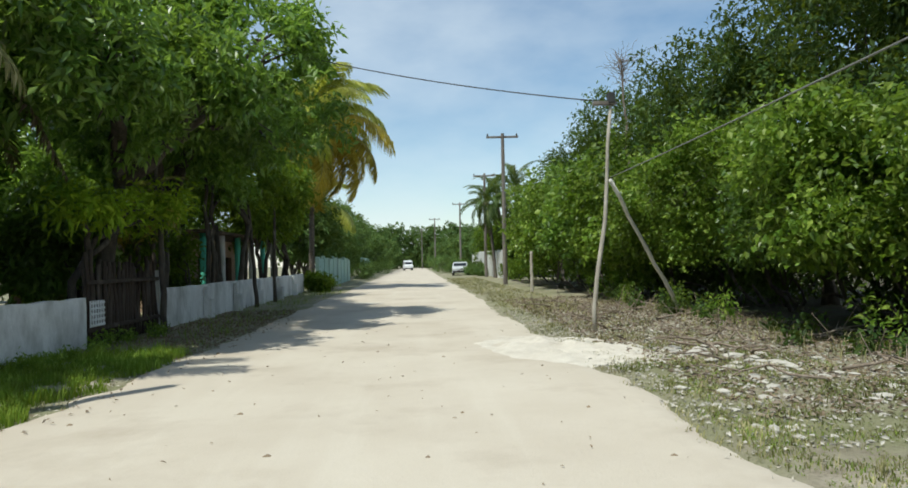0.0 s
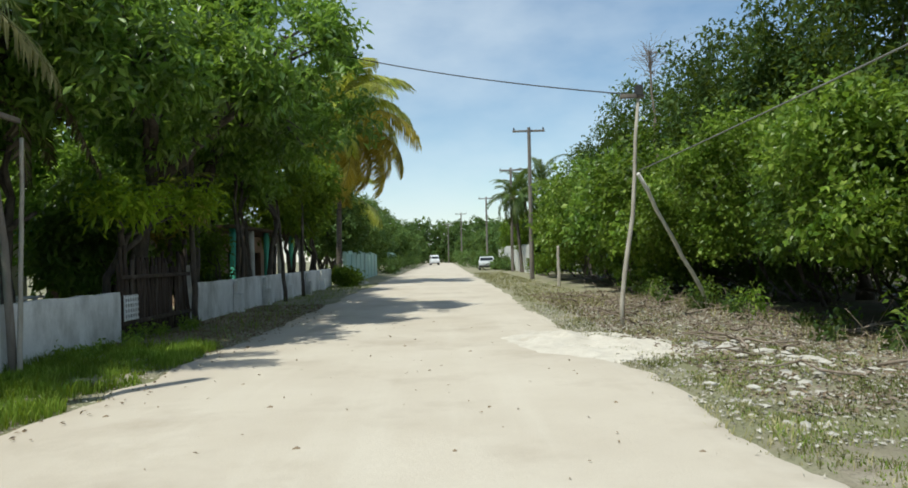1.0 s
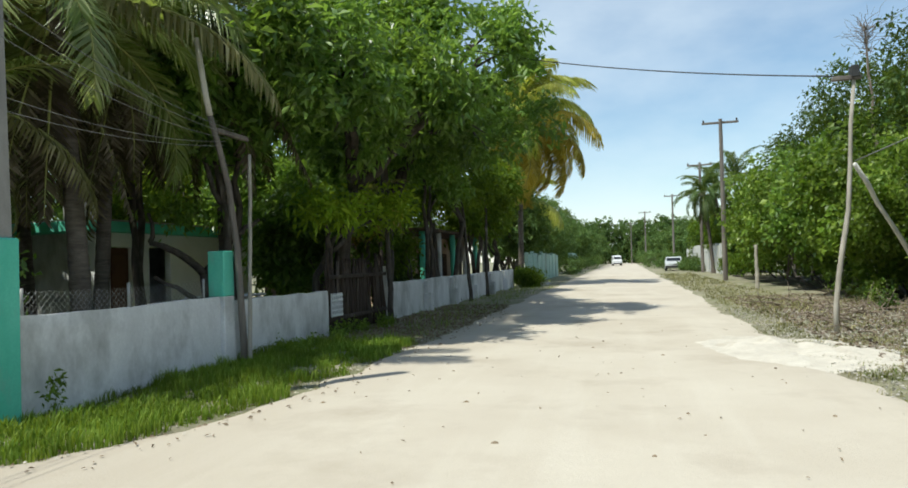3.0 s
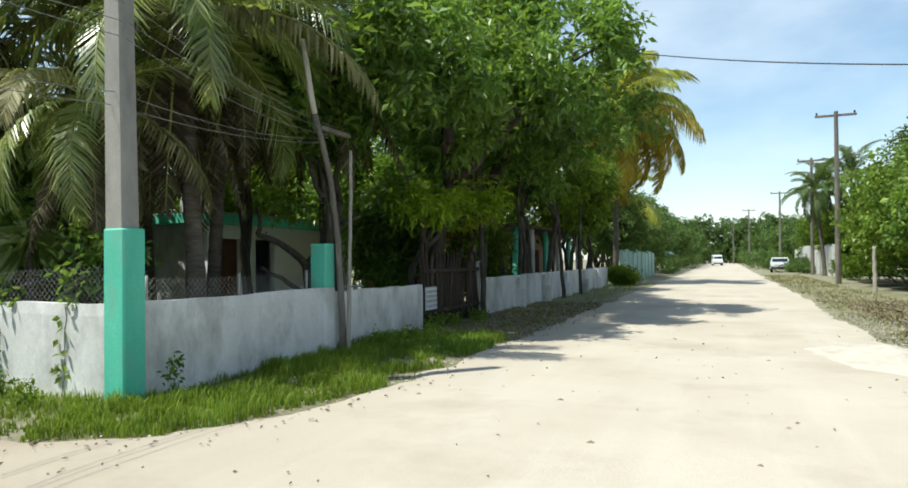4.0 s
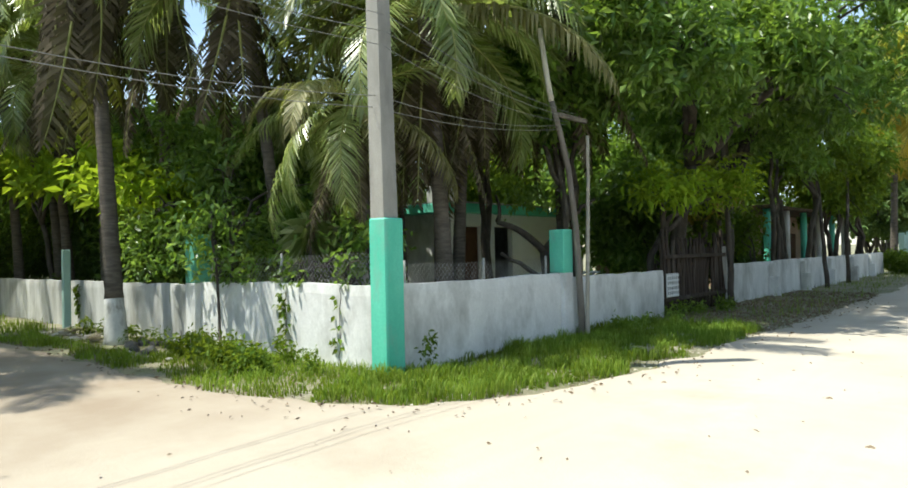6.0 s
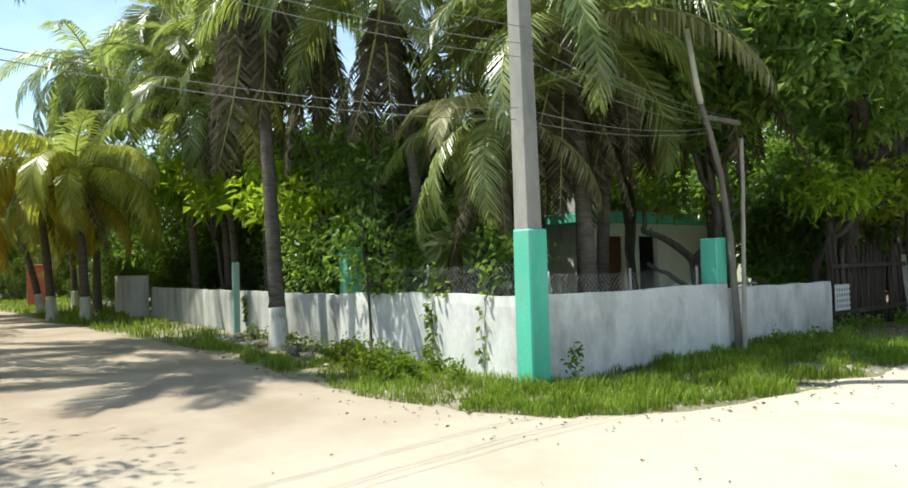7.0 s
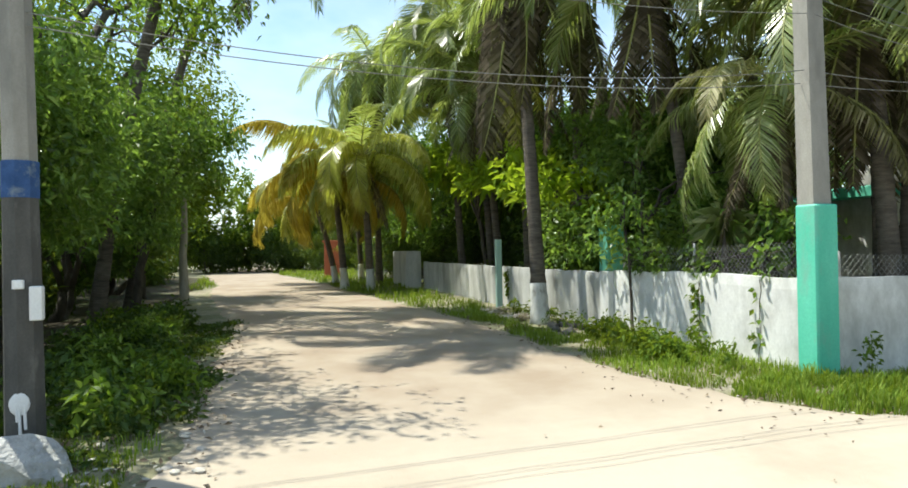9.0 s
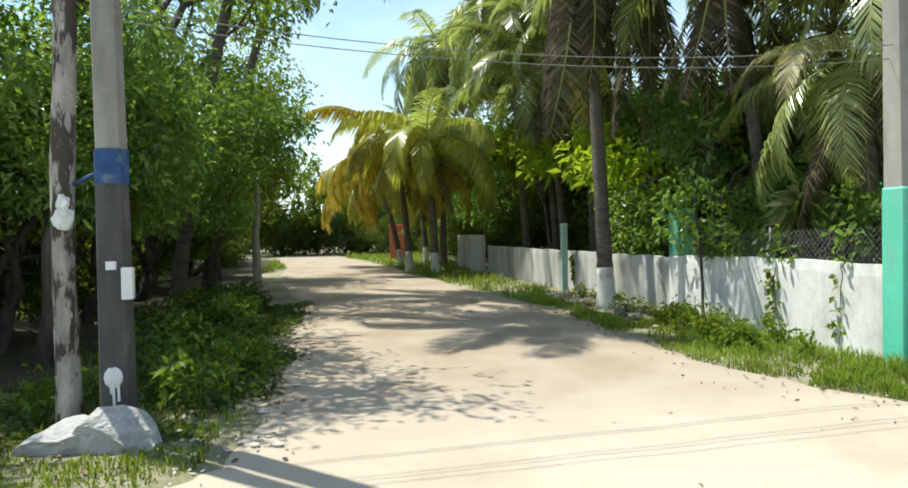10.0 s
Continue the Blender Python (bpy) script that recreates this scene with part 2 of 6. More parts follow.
def road_material():
    m, n, l, b = mat("packed_white_marl", 0.95)
    c = ramp(n, l, noise_node(n, l, 0.35, 6), [(0.3, (0.46, 0.4, 0.32)), (0.7, (0.55, 0.495, 0.41))])
    tracks = maprange(n, l, noise_node(n, l, 0.9, 5, 0.6, (1.6, 0.12, 1)), 0.5, 0.75, 0, 0.5)
    c = blend(n, l, tracks, c, (0.58, 0.53, 0.445))
    damp = maprange(n, l, noise_node(n, l, 0.55, 7, 0.62), 0.52, 0.7, 0, 0.7)
    c = blend(n, l, damp, c, (0.38, 0.32, 0.25))
    px = n.new("ShaderNodeSeparateXYZ")
    l.new(n.new("ShaderNodeNewGeometry").outputs["Position"], px.inputs["Vector"])
    west = n.new("ShaderNodeMath")
    west.operation = "MULTIPLY"
    l.new(maprange(n, l, px.outputs["X"], -2.6, -7.5, 0.0, 1.0), west.inputs[0])
    l.new(maprange(n, l, noise_node(n, l, 0.7, 6, 0.6), 0.35, 0.6, 0.55, 1.0), west.inputs[1])
    c = blend(n, l, west.outputs["Value"], c, (0.3, 0.235, 0.175))
    grit = noise_node(n, l, 45, 4, 0.7)
    c = blend(n, l, maprange(n, l, grit, 0.58, 0.72, 0, 0.45), c, (0.36, 0.32, 0.27))
    l.new(c, b.inputs["Base Color"])
    bump(n, l, b, blend(n, l, 0.5, noise_node(n, l, 9, 6), grit), 0.5, 0.02)
    return m


def ground_material():
    m, n, l, b = mat("verge_soil", 0.97)
    c = ramp(n, l, noise_node(n, l, 1.3, 7, 0.65), [(0.3, (0.2, 0.165, 0.12)), (0.5, (0.34, 0.295, 0.23)), (0.72, (0.48, 0.43, 0.35))])
    green = maprange(n, l, noise_node(n, l, 0.8, 6, 0.6), 0.36, 0.56, 0.1, 0.7)
    c = blend(n, l, green, c, (0.17, 0.185, 0.075))
    fine = noise_node(n, l, 26, 5, 0.7)
    c = blend(n, l, maprange(n, l, fine, 0.5, 0.7, 0, 0.6), c, (0.09, 0.07, 0.045))
    pale = maprange(n, l, noise_node(n, l, 14, 4, 0.7), 0.66, 0.74, 0, 0.8)
    c = blend(n, l, pale, c, (0.52, 0.47, 0.38))
    l.new(c, b.inputs["Base Color"])
    bump(n, l, b, fine, 0.9, 0.03)
    return m


M_ROAD, M_GROUND = road_material(), ground_material()
M_MARL = surface("loose_white_marl", (0.53, 0.48, 0.405), (0.66, 0.61, 0.52), 5, 0.97, (0.42, 0.37, 0.3), 1.5, (0.55, 0.72), (1, 1, 1), 0.8, 0.02, 40)


# ---- mesh tools ----
rng = np.random.default_rng(7)


def mesh_of(name, verts, faces, material, smooth=False):
    """A mesh from numpy verts and a list of face arrays (each n x 3 or n x 4)."""
    me = bpy.data.meshes.new(name)
    faces = [np.asarray(f, dtype=np.int32) for f in faces if len(f)]
    verts = np.asarray(verts, dtype=np.float32)
    loops = np.concatenate([f.ravel() for f in faces])
    sizes = np.concatenate([np.full(len(f), f.shape[1], dtype=np.int32) for f in faces])
    me.vertices.add(len(verts))
    me.vertices.foreach_set("co", verts.ravel())
    me.loops.add(len(loops))
    me.loops.foreach_set("vertex_index", loops)
    me.polygons.add(len(sizes))
    starts = np.concatenate([[0], np.cumsum(sizes)[:-1]]).astype(np.int32)
    me.polygons.foreach_set("loop_start", starts)
    me.polygons.foreach_set("use_smooth", np.full(len(sizes), smooth))
    me.update(calc_edges=True)
    me.validate()
    me.materials.append(material)
    return me


class Heap:
    """Gathers verts and faces of one mesh."""

    def __init__(self):
        self.v, self.f, self.n = [], [], 0

    def add(self, verts, *faces):
        for f in faces:
            self.f.append(np.asarray(f, dtype=np.int32) + self.n)
        self.v.append(np.asarray(verts, dtype=np.float32))
        self.n += len(verts)
        return self

    def mesh(self, name, material, smooth=False):
        return mesh_of(name, np.concatenate(self.v), self.f, material, smooth)


def part(name, data, parent, label="", m=None):
    ob = new(name, data)
    ob.parent = parent
    if m is not None:
        ob.matrix_basis = m
    return tagged(ob, label)


def thing(name, label, category, at=(0, 0, 0), group="", kind="", data=None, turn=0.0):
    ob = new(name, data)
    ob.matrix_basis = pose(*at, 0, 0, turn)
    return tagged(ob, label, category, group, kind)


def tube(heap, pts, radii, sides=8, wobble=0.0, cap=True):
    pts = np.asarray(pts, dtype=float)
    radii = np.broadcast_to(np.asarray(radii, dtype=float), (len(pts),))
    d = np.gradient(pts, axis=0)
    d /= np.linalg.norm(d, axis=1)[:, None] + 1e-9
    ref = np.array([1.0, 0, 0]) if abs(d[0, 0]) < 0.8 else np.array([0, 1.0, 0])
    u = np.cross(d, ref)
    u /= np.linalg.norm(u, axis=1)[:, None]
    w = np.cross(d, u)
    a = np.linspace(0, 2 * np.pi, sides, endpoint=False)
    r = radii[:, None] * (1 + wobble * rng.normal(size=(len(pts), sides)))
    ring = pts[:, None] + r[..., None] * (np.cos(a)[None, :, None] * u[:, None] + np.sin(a)[None, :, None] * w[:, None])
    k = len(pts)
    i = np.arange(k - 1)[:, None] * sides
    j = np.arange(sides)[None]
    q = np.stack([i + j, i + (j + 1) % sides, i + sides + (j + 1) % sides, i + sides + j], -1).reshape(-1, 4)
    v = ring.reshape(-1, 3)
    if cap:
        v = np.vstack([v, pts[:1], pts[-1:]])
        t0 = [(k * sides, (b + 1) % sides, b) for b in range(sides)]
        t1 = [(k * sides + 1, (k - 1) * sides + b, (k - 1) * sides + (b + 1) % sides) for b in range(sides)]
        heap.add(v, q, t0 + t1)
    else:
        heap.add(v, q)
    return heap


def bent(a, b, n=8, sag=(0, 0, 0), jitter=0.0):
    """A line of n points from a to b, bowed by sag in the middle."""
    t = np.linspace(0, 1, n)[:, None]
    p = np.asarray(a)[None] * (1 - t) + np.asarray(b)[None] * t + np.asarray(sag)[None] * (4 * t * (1 - t))
    if jitter:
        p[1:-1] += rng.normal(scale=jitter, size=(n - 2, 3))
    return p


def block(heap, lo, hi, bevel=0.01):
    """A box with chamfered upright and top edges."""
    bm = bmesh.new()
    bmesh.ops.create_cube(bm, size=1.0)
    for v in bm.verts:
        v.co = Vector([lo[i] + (v.co[i] + 0.5) * (hi[i] - lo[i]) for i in range(3)])
    if bevel:
        bmesh.ops.bevel(bm, geom=bm.edges[:], offset=bevel, segments=1, affect="EDGES")
    bm.verts.index_update()
    tris = [[v.index for v in f.verts] for f in bm.faces if len(f.verts) == 3]
    quads = [[v.index for v in f.verts] for f in bm.faces if len(f.verts) == 4]
    heap.add(np.array([v.co[:] for v in bm.verts]), *[f for f in (tris, quads) if f])
    bm.free()
    return heap


def box_mesh(name, lo, hi, material, bevel=0.01):
    return block(Heap(), lo, hi, bevel).mesh(name, material)


def lattice(shape, seed):
    """Smooth value noise on the plane, about -1 to 1, as a function of x and y arrays."""
    r = np.random.default_rng(seed)
    g = r.uniform(-1, 1, (64, 64))

    def f(x, y, scale):
        x, y = np.asarray(x) / scale, np.asarray(y) / scale
        i, j = np.floor(x).astype(int), np.floor(y).astype(int)
        u, v = x - i, y - j
        u, v = u * u * (3 - 2 * u), v * v * (3 - 2 * v)
        a, b, c, d = g[i % 64, j % 64], g[(i + 1) % 64, j % 64], g[i % 64, (j + 1) % 64], g[(i + 1) % 64, (j + 1) % 64]
        return (a * (1 - u) + b * u) * (1 - v) + (c * (1 - u) + d * u) * v
    return f


field = lattice(64, 3)


def smooth01(a, b, x):
    t = np.clip((x - a) / (b - a), 0, 1)
    return t * t * (3 - 2 * t)


def road_edge(x, y):
    """Signed distance to the road's edge: below 0 on the road."""
    x, y = np.asarray(x, dtype=float), np.asarray(y, dtype=float)
    main = np.abs(x + 0.8) - 3.25
    mid = 1.25 - 1.5 * smooth01(-12, -30, x) - 2.1 * smooth01(-30, -52, x)
    side = np.abs(y - mid) - 2.4
    side = np.where(x > 0, np.hypot(np.maximum(x, 0), 0) + side, side)
    k = np.where(y > 1.2, 3.5, 1.4)
    h = np.clip(0.5 + 0.5 * (side - main) / k, 0, 1)
    d = side * (1 - h) + main * h - k * h * (1 - h)
    return d + 0.16 * field(x, y, 2.6) + 0.1 * field(x + 9, y, 0.5) + 0.05 * field(x, y + 7, 0.2)


def ground_z(x, y):
    e = road_edge(x, y)
    h = 0.03 * field(x, y, 2.3) + 0.015 * field(x, y + 5, 0.7) + 0.05 * smooth01(1.0, 4.0, e)
    return h * smooth01(-0.1, 0.8, e) - 0.05 * (1 - smooth01(-0.35, 0.1, e))


def grid_mesh(name, xs, ys, zf, material, keep=None):
    X, Y = np.meshgrid(xs, ys, indexing="ij")
    V = np.stack([X, Y, zf(X, Y)], -1).reshape(-1, 3)
    i, j = np.meshgrid(np.arange(len(xs) - 1), np.arange(len(ys) - 1), indexing="ij")
    n = len(ys)
    q = np.stack([i * n + j, (i + 1) * n + j, (i + 1) * n + j + 1, i * n + j + 1], -1).reshape(-1, 4)
    if keep is not None:
        k = keep(X, Y).ravel()
        q = q[k[q].any(1)]
        used = np.unique(q)
        remap = np.zeros(len(V), dtype=int)
        remap[used] = np.arange(len(used))
        V, q = V[used], remap[q]
    return mesh_of(name, V, [q], material, True)


# ---- ground and road ----
far_out = [150.0, 260.0, 500.0, 1100.0, 3000.0]
gx = np.concatenate([[-v for v in far_out[::-1]], np.arange(-110, -36, 2.0), np.arange(-36, 16, 0.33), np.arange(16, 110, 3.0), far_out])
gy = np.concatenate([[-v for v in far_out[::-1]], np.arange(-60, -9, 2.5), np.arange(-9, 48, 0.33), np.arange(48, 145, 2.5), far_out])
thing("ground", "brown soil verge with patchy grass and litter", "ground", kind="structure", data=grid_mesh("ground", gx, gy, ground_z, M_GROUND))


def road_z(x, y):
    e = road_edge(x, y)
    z = 0.02 + 0.012 * field(x, y, 1.9) + 0.006 * field(x, y + 3, 0.6)
    return z * (1 - smooth01(-0.15, 0.3, e)) - 0.07 * smooth01(-0.1, 0.35, e)


rx = np.concatenate([np.arange(-75, -20, 0.5), np.arange(-20, 5, 0.16)])
ry = np.concatenate([np.arange(-40, -4, 0.8), np.arange(-4, 20, 0.16), np.arange(20, 60, 0.4), np.arange(60, 190, 1.2)])
thing("road", "pale packed marl street with worn ragged edges", "road", kind="structure", data=grid_mesh("road", rx, ry, road_z, M_ROAD, lambda x, y: road_edge(x, y) < 0.4))


# dark sheets laid where tree shade should hide the pale soil
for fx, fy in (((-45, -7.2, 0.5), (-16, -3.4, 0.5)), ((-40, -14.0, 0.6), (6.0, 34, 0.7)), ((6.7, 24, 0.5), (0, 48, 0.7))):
    thing("shaded_floor", "leaf mould under the trees, darkened for their shade", "ground cover", kind="structure", data=grid_mesh("shaded_floor", np.arange(*fx), np.arange(*fy), lambda x, y: ground_z(x, y) + 0.03 + 0.03 * field(x, y, 0.9), M_FLOOR))


# ---- leaves ----
def unit(v):
    return v / (np.linalg.norm(v, axis=-1, keepdims=True) + 1e-9)


def leaf_heap(heap, base, way, length, width, fold=0.18, droop=0.15):
    """Folded leaves of two triangles each, from base points along ways."""
    n = len(base)
    length = np.broadcast_to(length, (n,))[:, None]
    width = np.broadcast_to(width, (n,))[:, None]
    s = unit(np.cross(way, unit(rng.normal(size=(n, 3)) + np.array([0, 0, 1.2]))))
    up = np.cross(s, way)
    mid = base + way * length * 0.45
    tip = base + way * length - np.array([0, 0, 1.0]) * length * droop
    v = np.stack([base, mid + s * width / 2 + up * width * fold, tip, mid - s * width / 2 + up * width * fold], 1).reshape(-1, 3)
    k = np.arange(n)[:, None] * 4
    return heap.add(v, np.concatenate([k + [0, 1, 2], k + [0, 2, 3]]))


def crown(blobs, clusters, per, length, spread=0.35, gaps=0.33, shell=0.5, ratio=0.42, low=-9.0):
    """Leaf clusters in and on a few overlapping lumps, with gaps where the noise is low."""
    blobs = np.asarray(blobs, dtype=float)
    lumps = []
    for q in blobs:
        lumps.append((*q[:3], *(q[3:6] * 0.7)))
        size = float(np.mean(q[3:6]))
        for _ in range(int(np.clip(16 * size ** 0.7, 7, 34))):
            d = unit(rng.normal(size=3))
            k = rng.uniform(0.22, 0.38) * (0.5 * size + 0.5 * q[3:6])
            lumps.append((*(q[:3] + d * q[3:6] * rng.uniform(0.62, 0.92)), *(k * (1, 1, 0.75))))
    blobs = np.asarray(lumps)
    w = (blobs[:, 3] * blobs[:, 4] * blobs[:, 5]) ** 0.67
    pick = rng.choice(len(blobs), size=int(clusters * 1.9), p=w / w.sum())
    b = blobs[pick]
    d = unit(rng.normal(size=(len(b), 3)))
    r = shell + (1.04 - shell) * rng.random(len(b)) ** 0.6
    lump = 1 + 0.22 * field(d[:, 0] * 3 + pick, d[:, 1] * 3 + d[:, 2] * 2, 0.8)
    c = b[:, :3] + d * b[:, 3:6] * (r * lump)[:, None]
    hole = field(c[:, 0] + c[:, 2] * 0.7, c[:, 1] - c[:, 2] * 0.9, 0.9) * 0.5 + 0.5
    ok = (hole > gaps * rng.uniform(0.6, 1.3, len(b))) & (c[:, 2] > low)
    if ok.sum() < 0.3 * clusters:
        ok[:] = c[:, 2] > low
    c, d = c[ok][:clusters], d[ok][:clusters]
    n = len(c)
    twig = unit(d + 0.8 * rng.normal(size=(n, 3)) + [0, 0, 0.15])
    base = np.repeat(c, per, 0) + rng.normal(scale=spread * 0.45, size=(n * per, 3)) + np.repeat(twig, per, 0) * (rng.random((n * per, 1)) - 0.5) * spread
    way = unit(np.repeat(twig, per, 0) * 0.7 + unit(rng.normal(size=(n * per, 3))) + [0, 0, -0.25])
    ln = length * rng.uniform(0.6, 1.25, n * per)
    return leaf_heap(Heap(), base, way, ln, ln * ratio * rng.uniform(0.8, 1.2, n * per))


def tree(name, at, label, blobs, clusters, per, length, leaf, trunk_r=0.14, category="tree", group="", stems=1, bark=None, **kw):
    """Trunk with limbs that reach into each lump, and a crown of leaves. Lumps are in world metres."""
    x, y = at
    z = float(ground_z(x, y)) - 0.05
    ob = thing(name, label, category, (x, y, z), group)
    shift = np.array([x, y, z])
    bl = [(b[0] - x, b[1] - y, b[2] - z, *b[3:]) for b in blobs]
    top = np.mean([b[:3] for b in bl], axis=0)
    for s in range(stems):
        h = Heap()
        off = rng.normal(scale=0.35, size=2) if stems > 1 else np.zeros(2)
        foot = np.array([off[0], off[1], 0])
        fork = np.array([top[0] * 0.35 + off[0] * 1.6, top[1] * 0.35 + off[1] * 1.6, max(0.5, (top[2] - bl[0][5]) * 0.75)])
        r0 = trunk_r / (stems ** 0.4)
        line = bent(foot, fork, 7, rng.normal(scale=0.12, size=3), 0.03)
        tube(h, line, r0 * np.array([1.45, 1.08, 1, 0.95, 0.9, 0.86, 0.82]), 9, 0.05)
        for k, b in enumerate(bl):
            if stems > 1 and (k + s) % stems and len(bl) > 1:
                continue
            for _ in range(2):
                end = np.array(b[:3]) + np.clip(rng.normal(size=3), -1.3, 1.3) * np.array(b[3:6]) * 0.3
                limb = bent(fork - [0, 0, 0.05], end, 7, (0, 0, 0.25), 0.06)
                tube(h, limb, r0 * np.linspace(0.72, 0.16, 7), 6, 0.05)
                for t in (2, 3, 4, 5, 5):
                    out = limb[t] + np.clip(rng.normal(size=3), -1.2, 1.2) * np.array(b[3:6]) * 0.33
                    tube(h, bent(limb[t], out, 5, (0, 0, 0.1), 0.04), r0 * np.linspace(0.3, 0.05, 5), 4)
        part("trunk" if stems == 1 else "stem", h.mesh("trunk", bark or M_BARK, True), ob)
    part("crown", crown(bl, clusters, per, length, **kw).mesh("crown", leaf), ob)
    return ob


# ---- palms ----
def frond_mesh(name, length, rise, fall, leaf, seed, hang=0.5, pairs=62, wide=1.0):
    """A feather leaf along +x: rib that rises and then droops, leaflets that hang from both sides. Two meshes: rib, blade."""
    r = np.random.default_rng(seed)
    t = np.linspace(0, 1, 16)
    ang = radians(rise) - radians(fall) * t ** 1.35
    step = length / 15
    px = np.concatenate([[0], np.cumsum(np.cos(ang[:-1]) * step)])
    pz = np.concatenate([[0], np.cumsum(np.sin(ang[:-1]) * step)])
    side = 0.12 * length * r.normal() * t ** 2
    line = np.stack([px, side, pz], 1)
    h = Heap()
    tube(h, line, np.linspace(0.032, 0.004, 16), 5)
    rib = h.mesh(name + "_rib", M_RACHIS, True)
    u = np.repeat(np.linspace(0.14, 0.995, pairs), 2) + r.normal(scale=0.003, size=pairs * 2)
    s = np.tile([1.0, -1.0], pairs)
    base = np.stack([np.interp(u, t, line[:, k]) for k in range(3)], 1)
    a = np.interp(u, t, ang)
    fwd = np.stack([np.cos(a), 0 * a, np.sin(a)], 1)
    out = np.stack([0 * a, s, 0 * a], 1)
    upv = np.stack([-np.sin(a), 0 * a, np.cos(a)], 1)
    ln = length * 0.235 * wide * np.sin(np.pi * np.clip(0.12 + 0.83 * u, 0, 1)) ** 0.6 * r.uniform(0.85, 1.12, len(u))
    way = unit(out * 0.8 + fwd * (0.35 + 0.75 * u)[:, None] + upv * 0.25 + r.normal(scale=0.07, size=base.shape))
    down = np.array([0, 0, -1.0])
    mid = base + way * ln[:, None] * 0.5 + down * (hang * 0.16 * ln)[:, None]
    way2 = unit(way * (1 - 0.55 * hang) + down * hang * r.uniform(0.7, 1.3, len(u))[:, None])
    tip = mid + way2 * ln[:, None] * 0.55
    w = 0.038 + 0.012 * r.random(len(u))
    v = np.stack([base - fwd * w[:, None] * 0.5, base + fwd * w[:, None] * 0.5, mid + fwd * w[:, None] * 0.7, mid - fwd * w[:, None] * 0.7, tip], 1).reshape(-1, 3)
    k = np.arange(len(u))[:, None] * 5
    b = Heap().add(v, k + [0, 1, 2, 3], k + [3, 2, 4])
    return rib, b.mesh(name, leaf)


def frond_set(leaf, length, seed, hang=0.5, pairs=62, wide=1.0, lift=0, arch=1.0):
    return [frond_mesh("frond", length * sc, rise + lift, fall * arch, leaf, seed + k, hang, pairs, wide) for k, (sc, rise, fall) in enumerate(((1.0, 22, 95), (0.95, 18, 115), (1.05, 26, 80), (0.9, 14, 130)))]


# "shade" fronds carry the deep-shade leaf colour
FRONDS = {"shade": frond_set(M_LEAF_SHADED, 3.6, 131, 0.7), "dry": frond_set(M_FROND_DRY, 3.5, 91, 0.9), "green": frond_set(M_FROND, 3.6, 11, 0.6), "young": frond_set(M_FROND_LIT, 4.3, 31, 1.35, 120, 1.15, 12, 1.25), "gold": frond_set(M_FROND_GOLD, 4.3, 51, 1.4, 120, 1.2, 10, 1.25),
          "dead": [frond_mesh("frond", 2.8 * sc, 4, fall, M_FROND_DEAD, 71 + k, 0.5, 46, 0.7) for k, (sc, fall) in enumerate(((1.0, 14), (0.9, 22), (1.1, 8), (0.8, 18)))]}


def palm(at, head, label, count=18, kinds=("green",), skirt=0, wash=0.0, radius=0.14, low=-25, high=75, turn=0.0, scale=1.0, gold_side=None, gold_from=2.0, group="coconut palms", skirt_scale=1.0):
    """Coconut palm from its foot to its head, which is the growing point in world metres."""
    x, y = at
    z = float(ground_z(x, y)) - 0.05
    ob = thing("coconut_palm", label, "palm tree", (x, y, z), group)
    hd = np.array([head[0] - x, head[1] - y, head[2] - z])
    n = max(16, int(hd[2] * 7))
    line = bent((0, 0, 0), hd, n, (-hd[0] * 0.12, -hd[1] * 0.12, 0))
    rr = radius * (1 + 0.5 * np.exp(-np.linspace(0, 1, n) * 14)) * np.linspace(1, 0.72, n)
    rr[::2] *= 1.06
    if wash:
        cut = max(3, int(n * wash / hd[2]))
        h = Heap()
        tube(h, line[: cut + 1], rr[: cut + 1] * 1.012, 10, 0.02)
        part("lime_washed_foot", h.mesh("lime_washed_foot", M_WHITEWASH, True), ob, "white lime-washed lower trunk")
        line, rr = line[cut:], rr[cut:]
    h = Heap()
    tube(h, line, rr, 10, 0.02)
    part("trunk", h.mesh("trunk", M_PALM_TRUNK, True), ob)
    for k in range(count):
        az = turn + k * 137.5 + rng.uniform(-8, 8)
        el = high + (low - high) * (k / max(1, count - 1)) ** 0.8
        kind = kinds[k % len(kinds)]
        if gold_side is not None and abs((az - gold_side + 180) % 360 - 180) < 50:
            kind = "gold"
        if k > gold_from * count:
            kind = "gold"
        rib, blade = FRONDS[kind][k % 4]
        m = Matrix.Translation(hd) @ pose(0, 0, 0, rng.uniform(-14, 14), -el, az) @ Matrix.Scale(scale * rng.uniform(0.88, 1.1), 4)
        f = part("frond", blade, ob, "", m)
        part("rib", rib, f)
    for k in range(skirt):
        az = turn + 40 + k * 137.5
        rib, blade = FRONDS["dead"][k % 4]
        m = Matrix.Translation(hd + np.array([0, 0, -0.15 - 0.05 * (k % 5)])) @ pose(0, 0, 0, rng.uniform(-25, 25), rng.uniform(62, 84), az) @ Matrix.Scale(rng.uniform(0.8, 1.15) * scale * skirt_scale, 4)
        f = part("dead_frond", blade, ob, "dried brown hanging frond", m)
        part("rib", rib, f)
    return ob


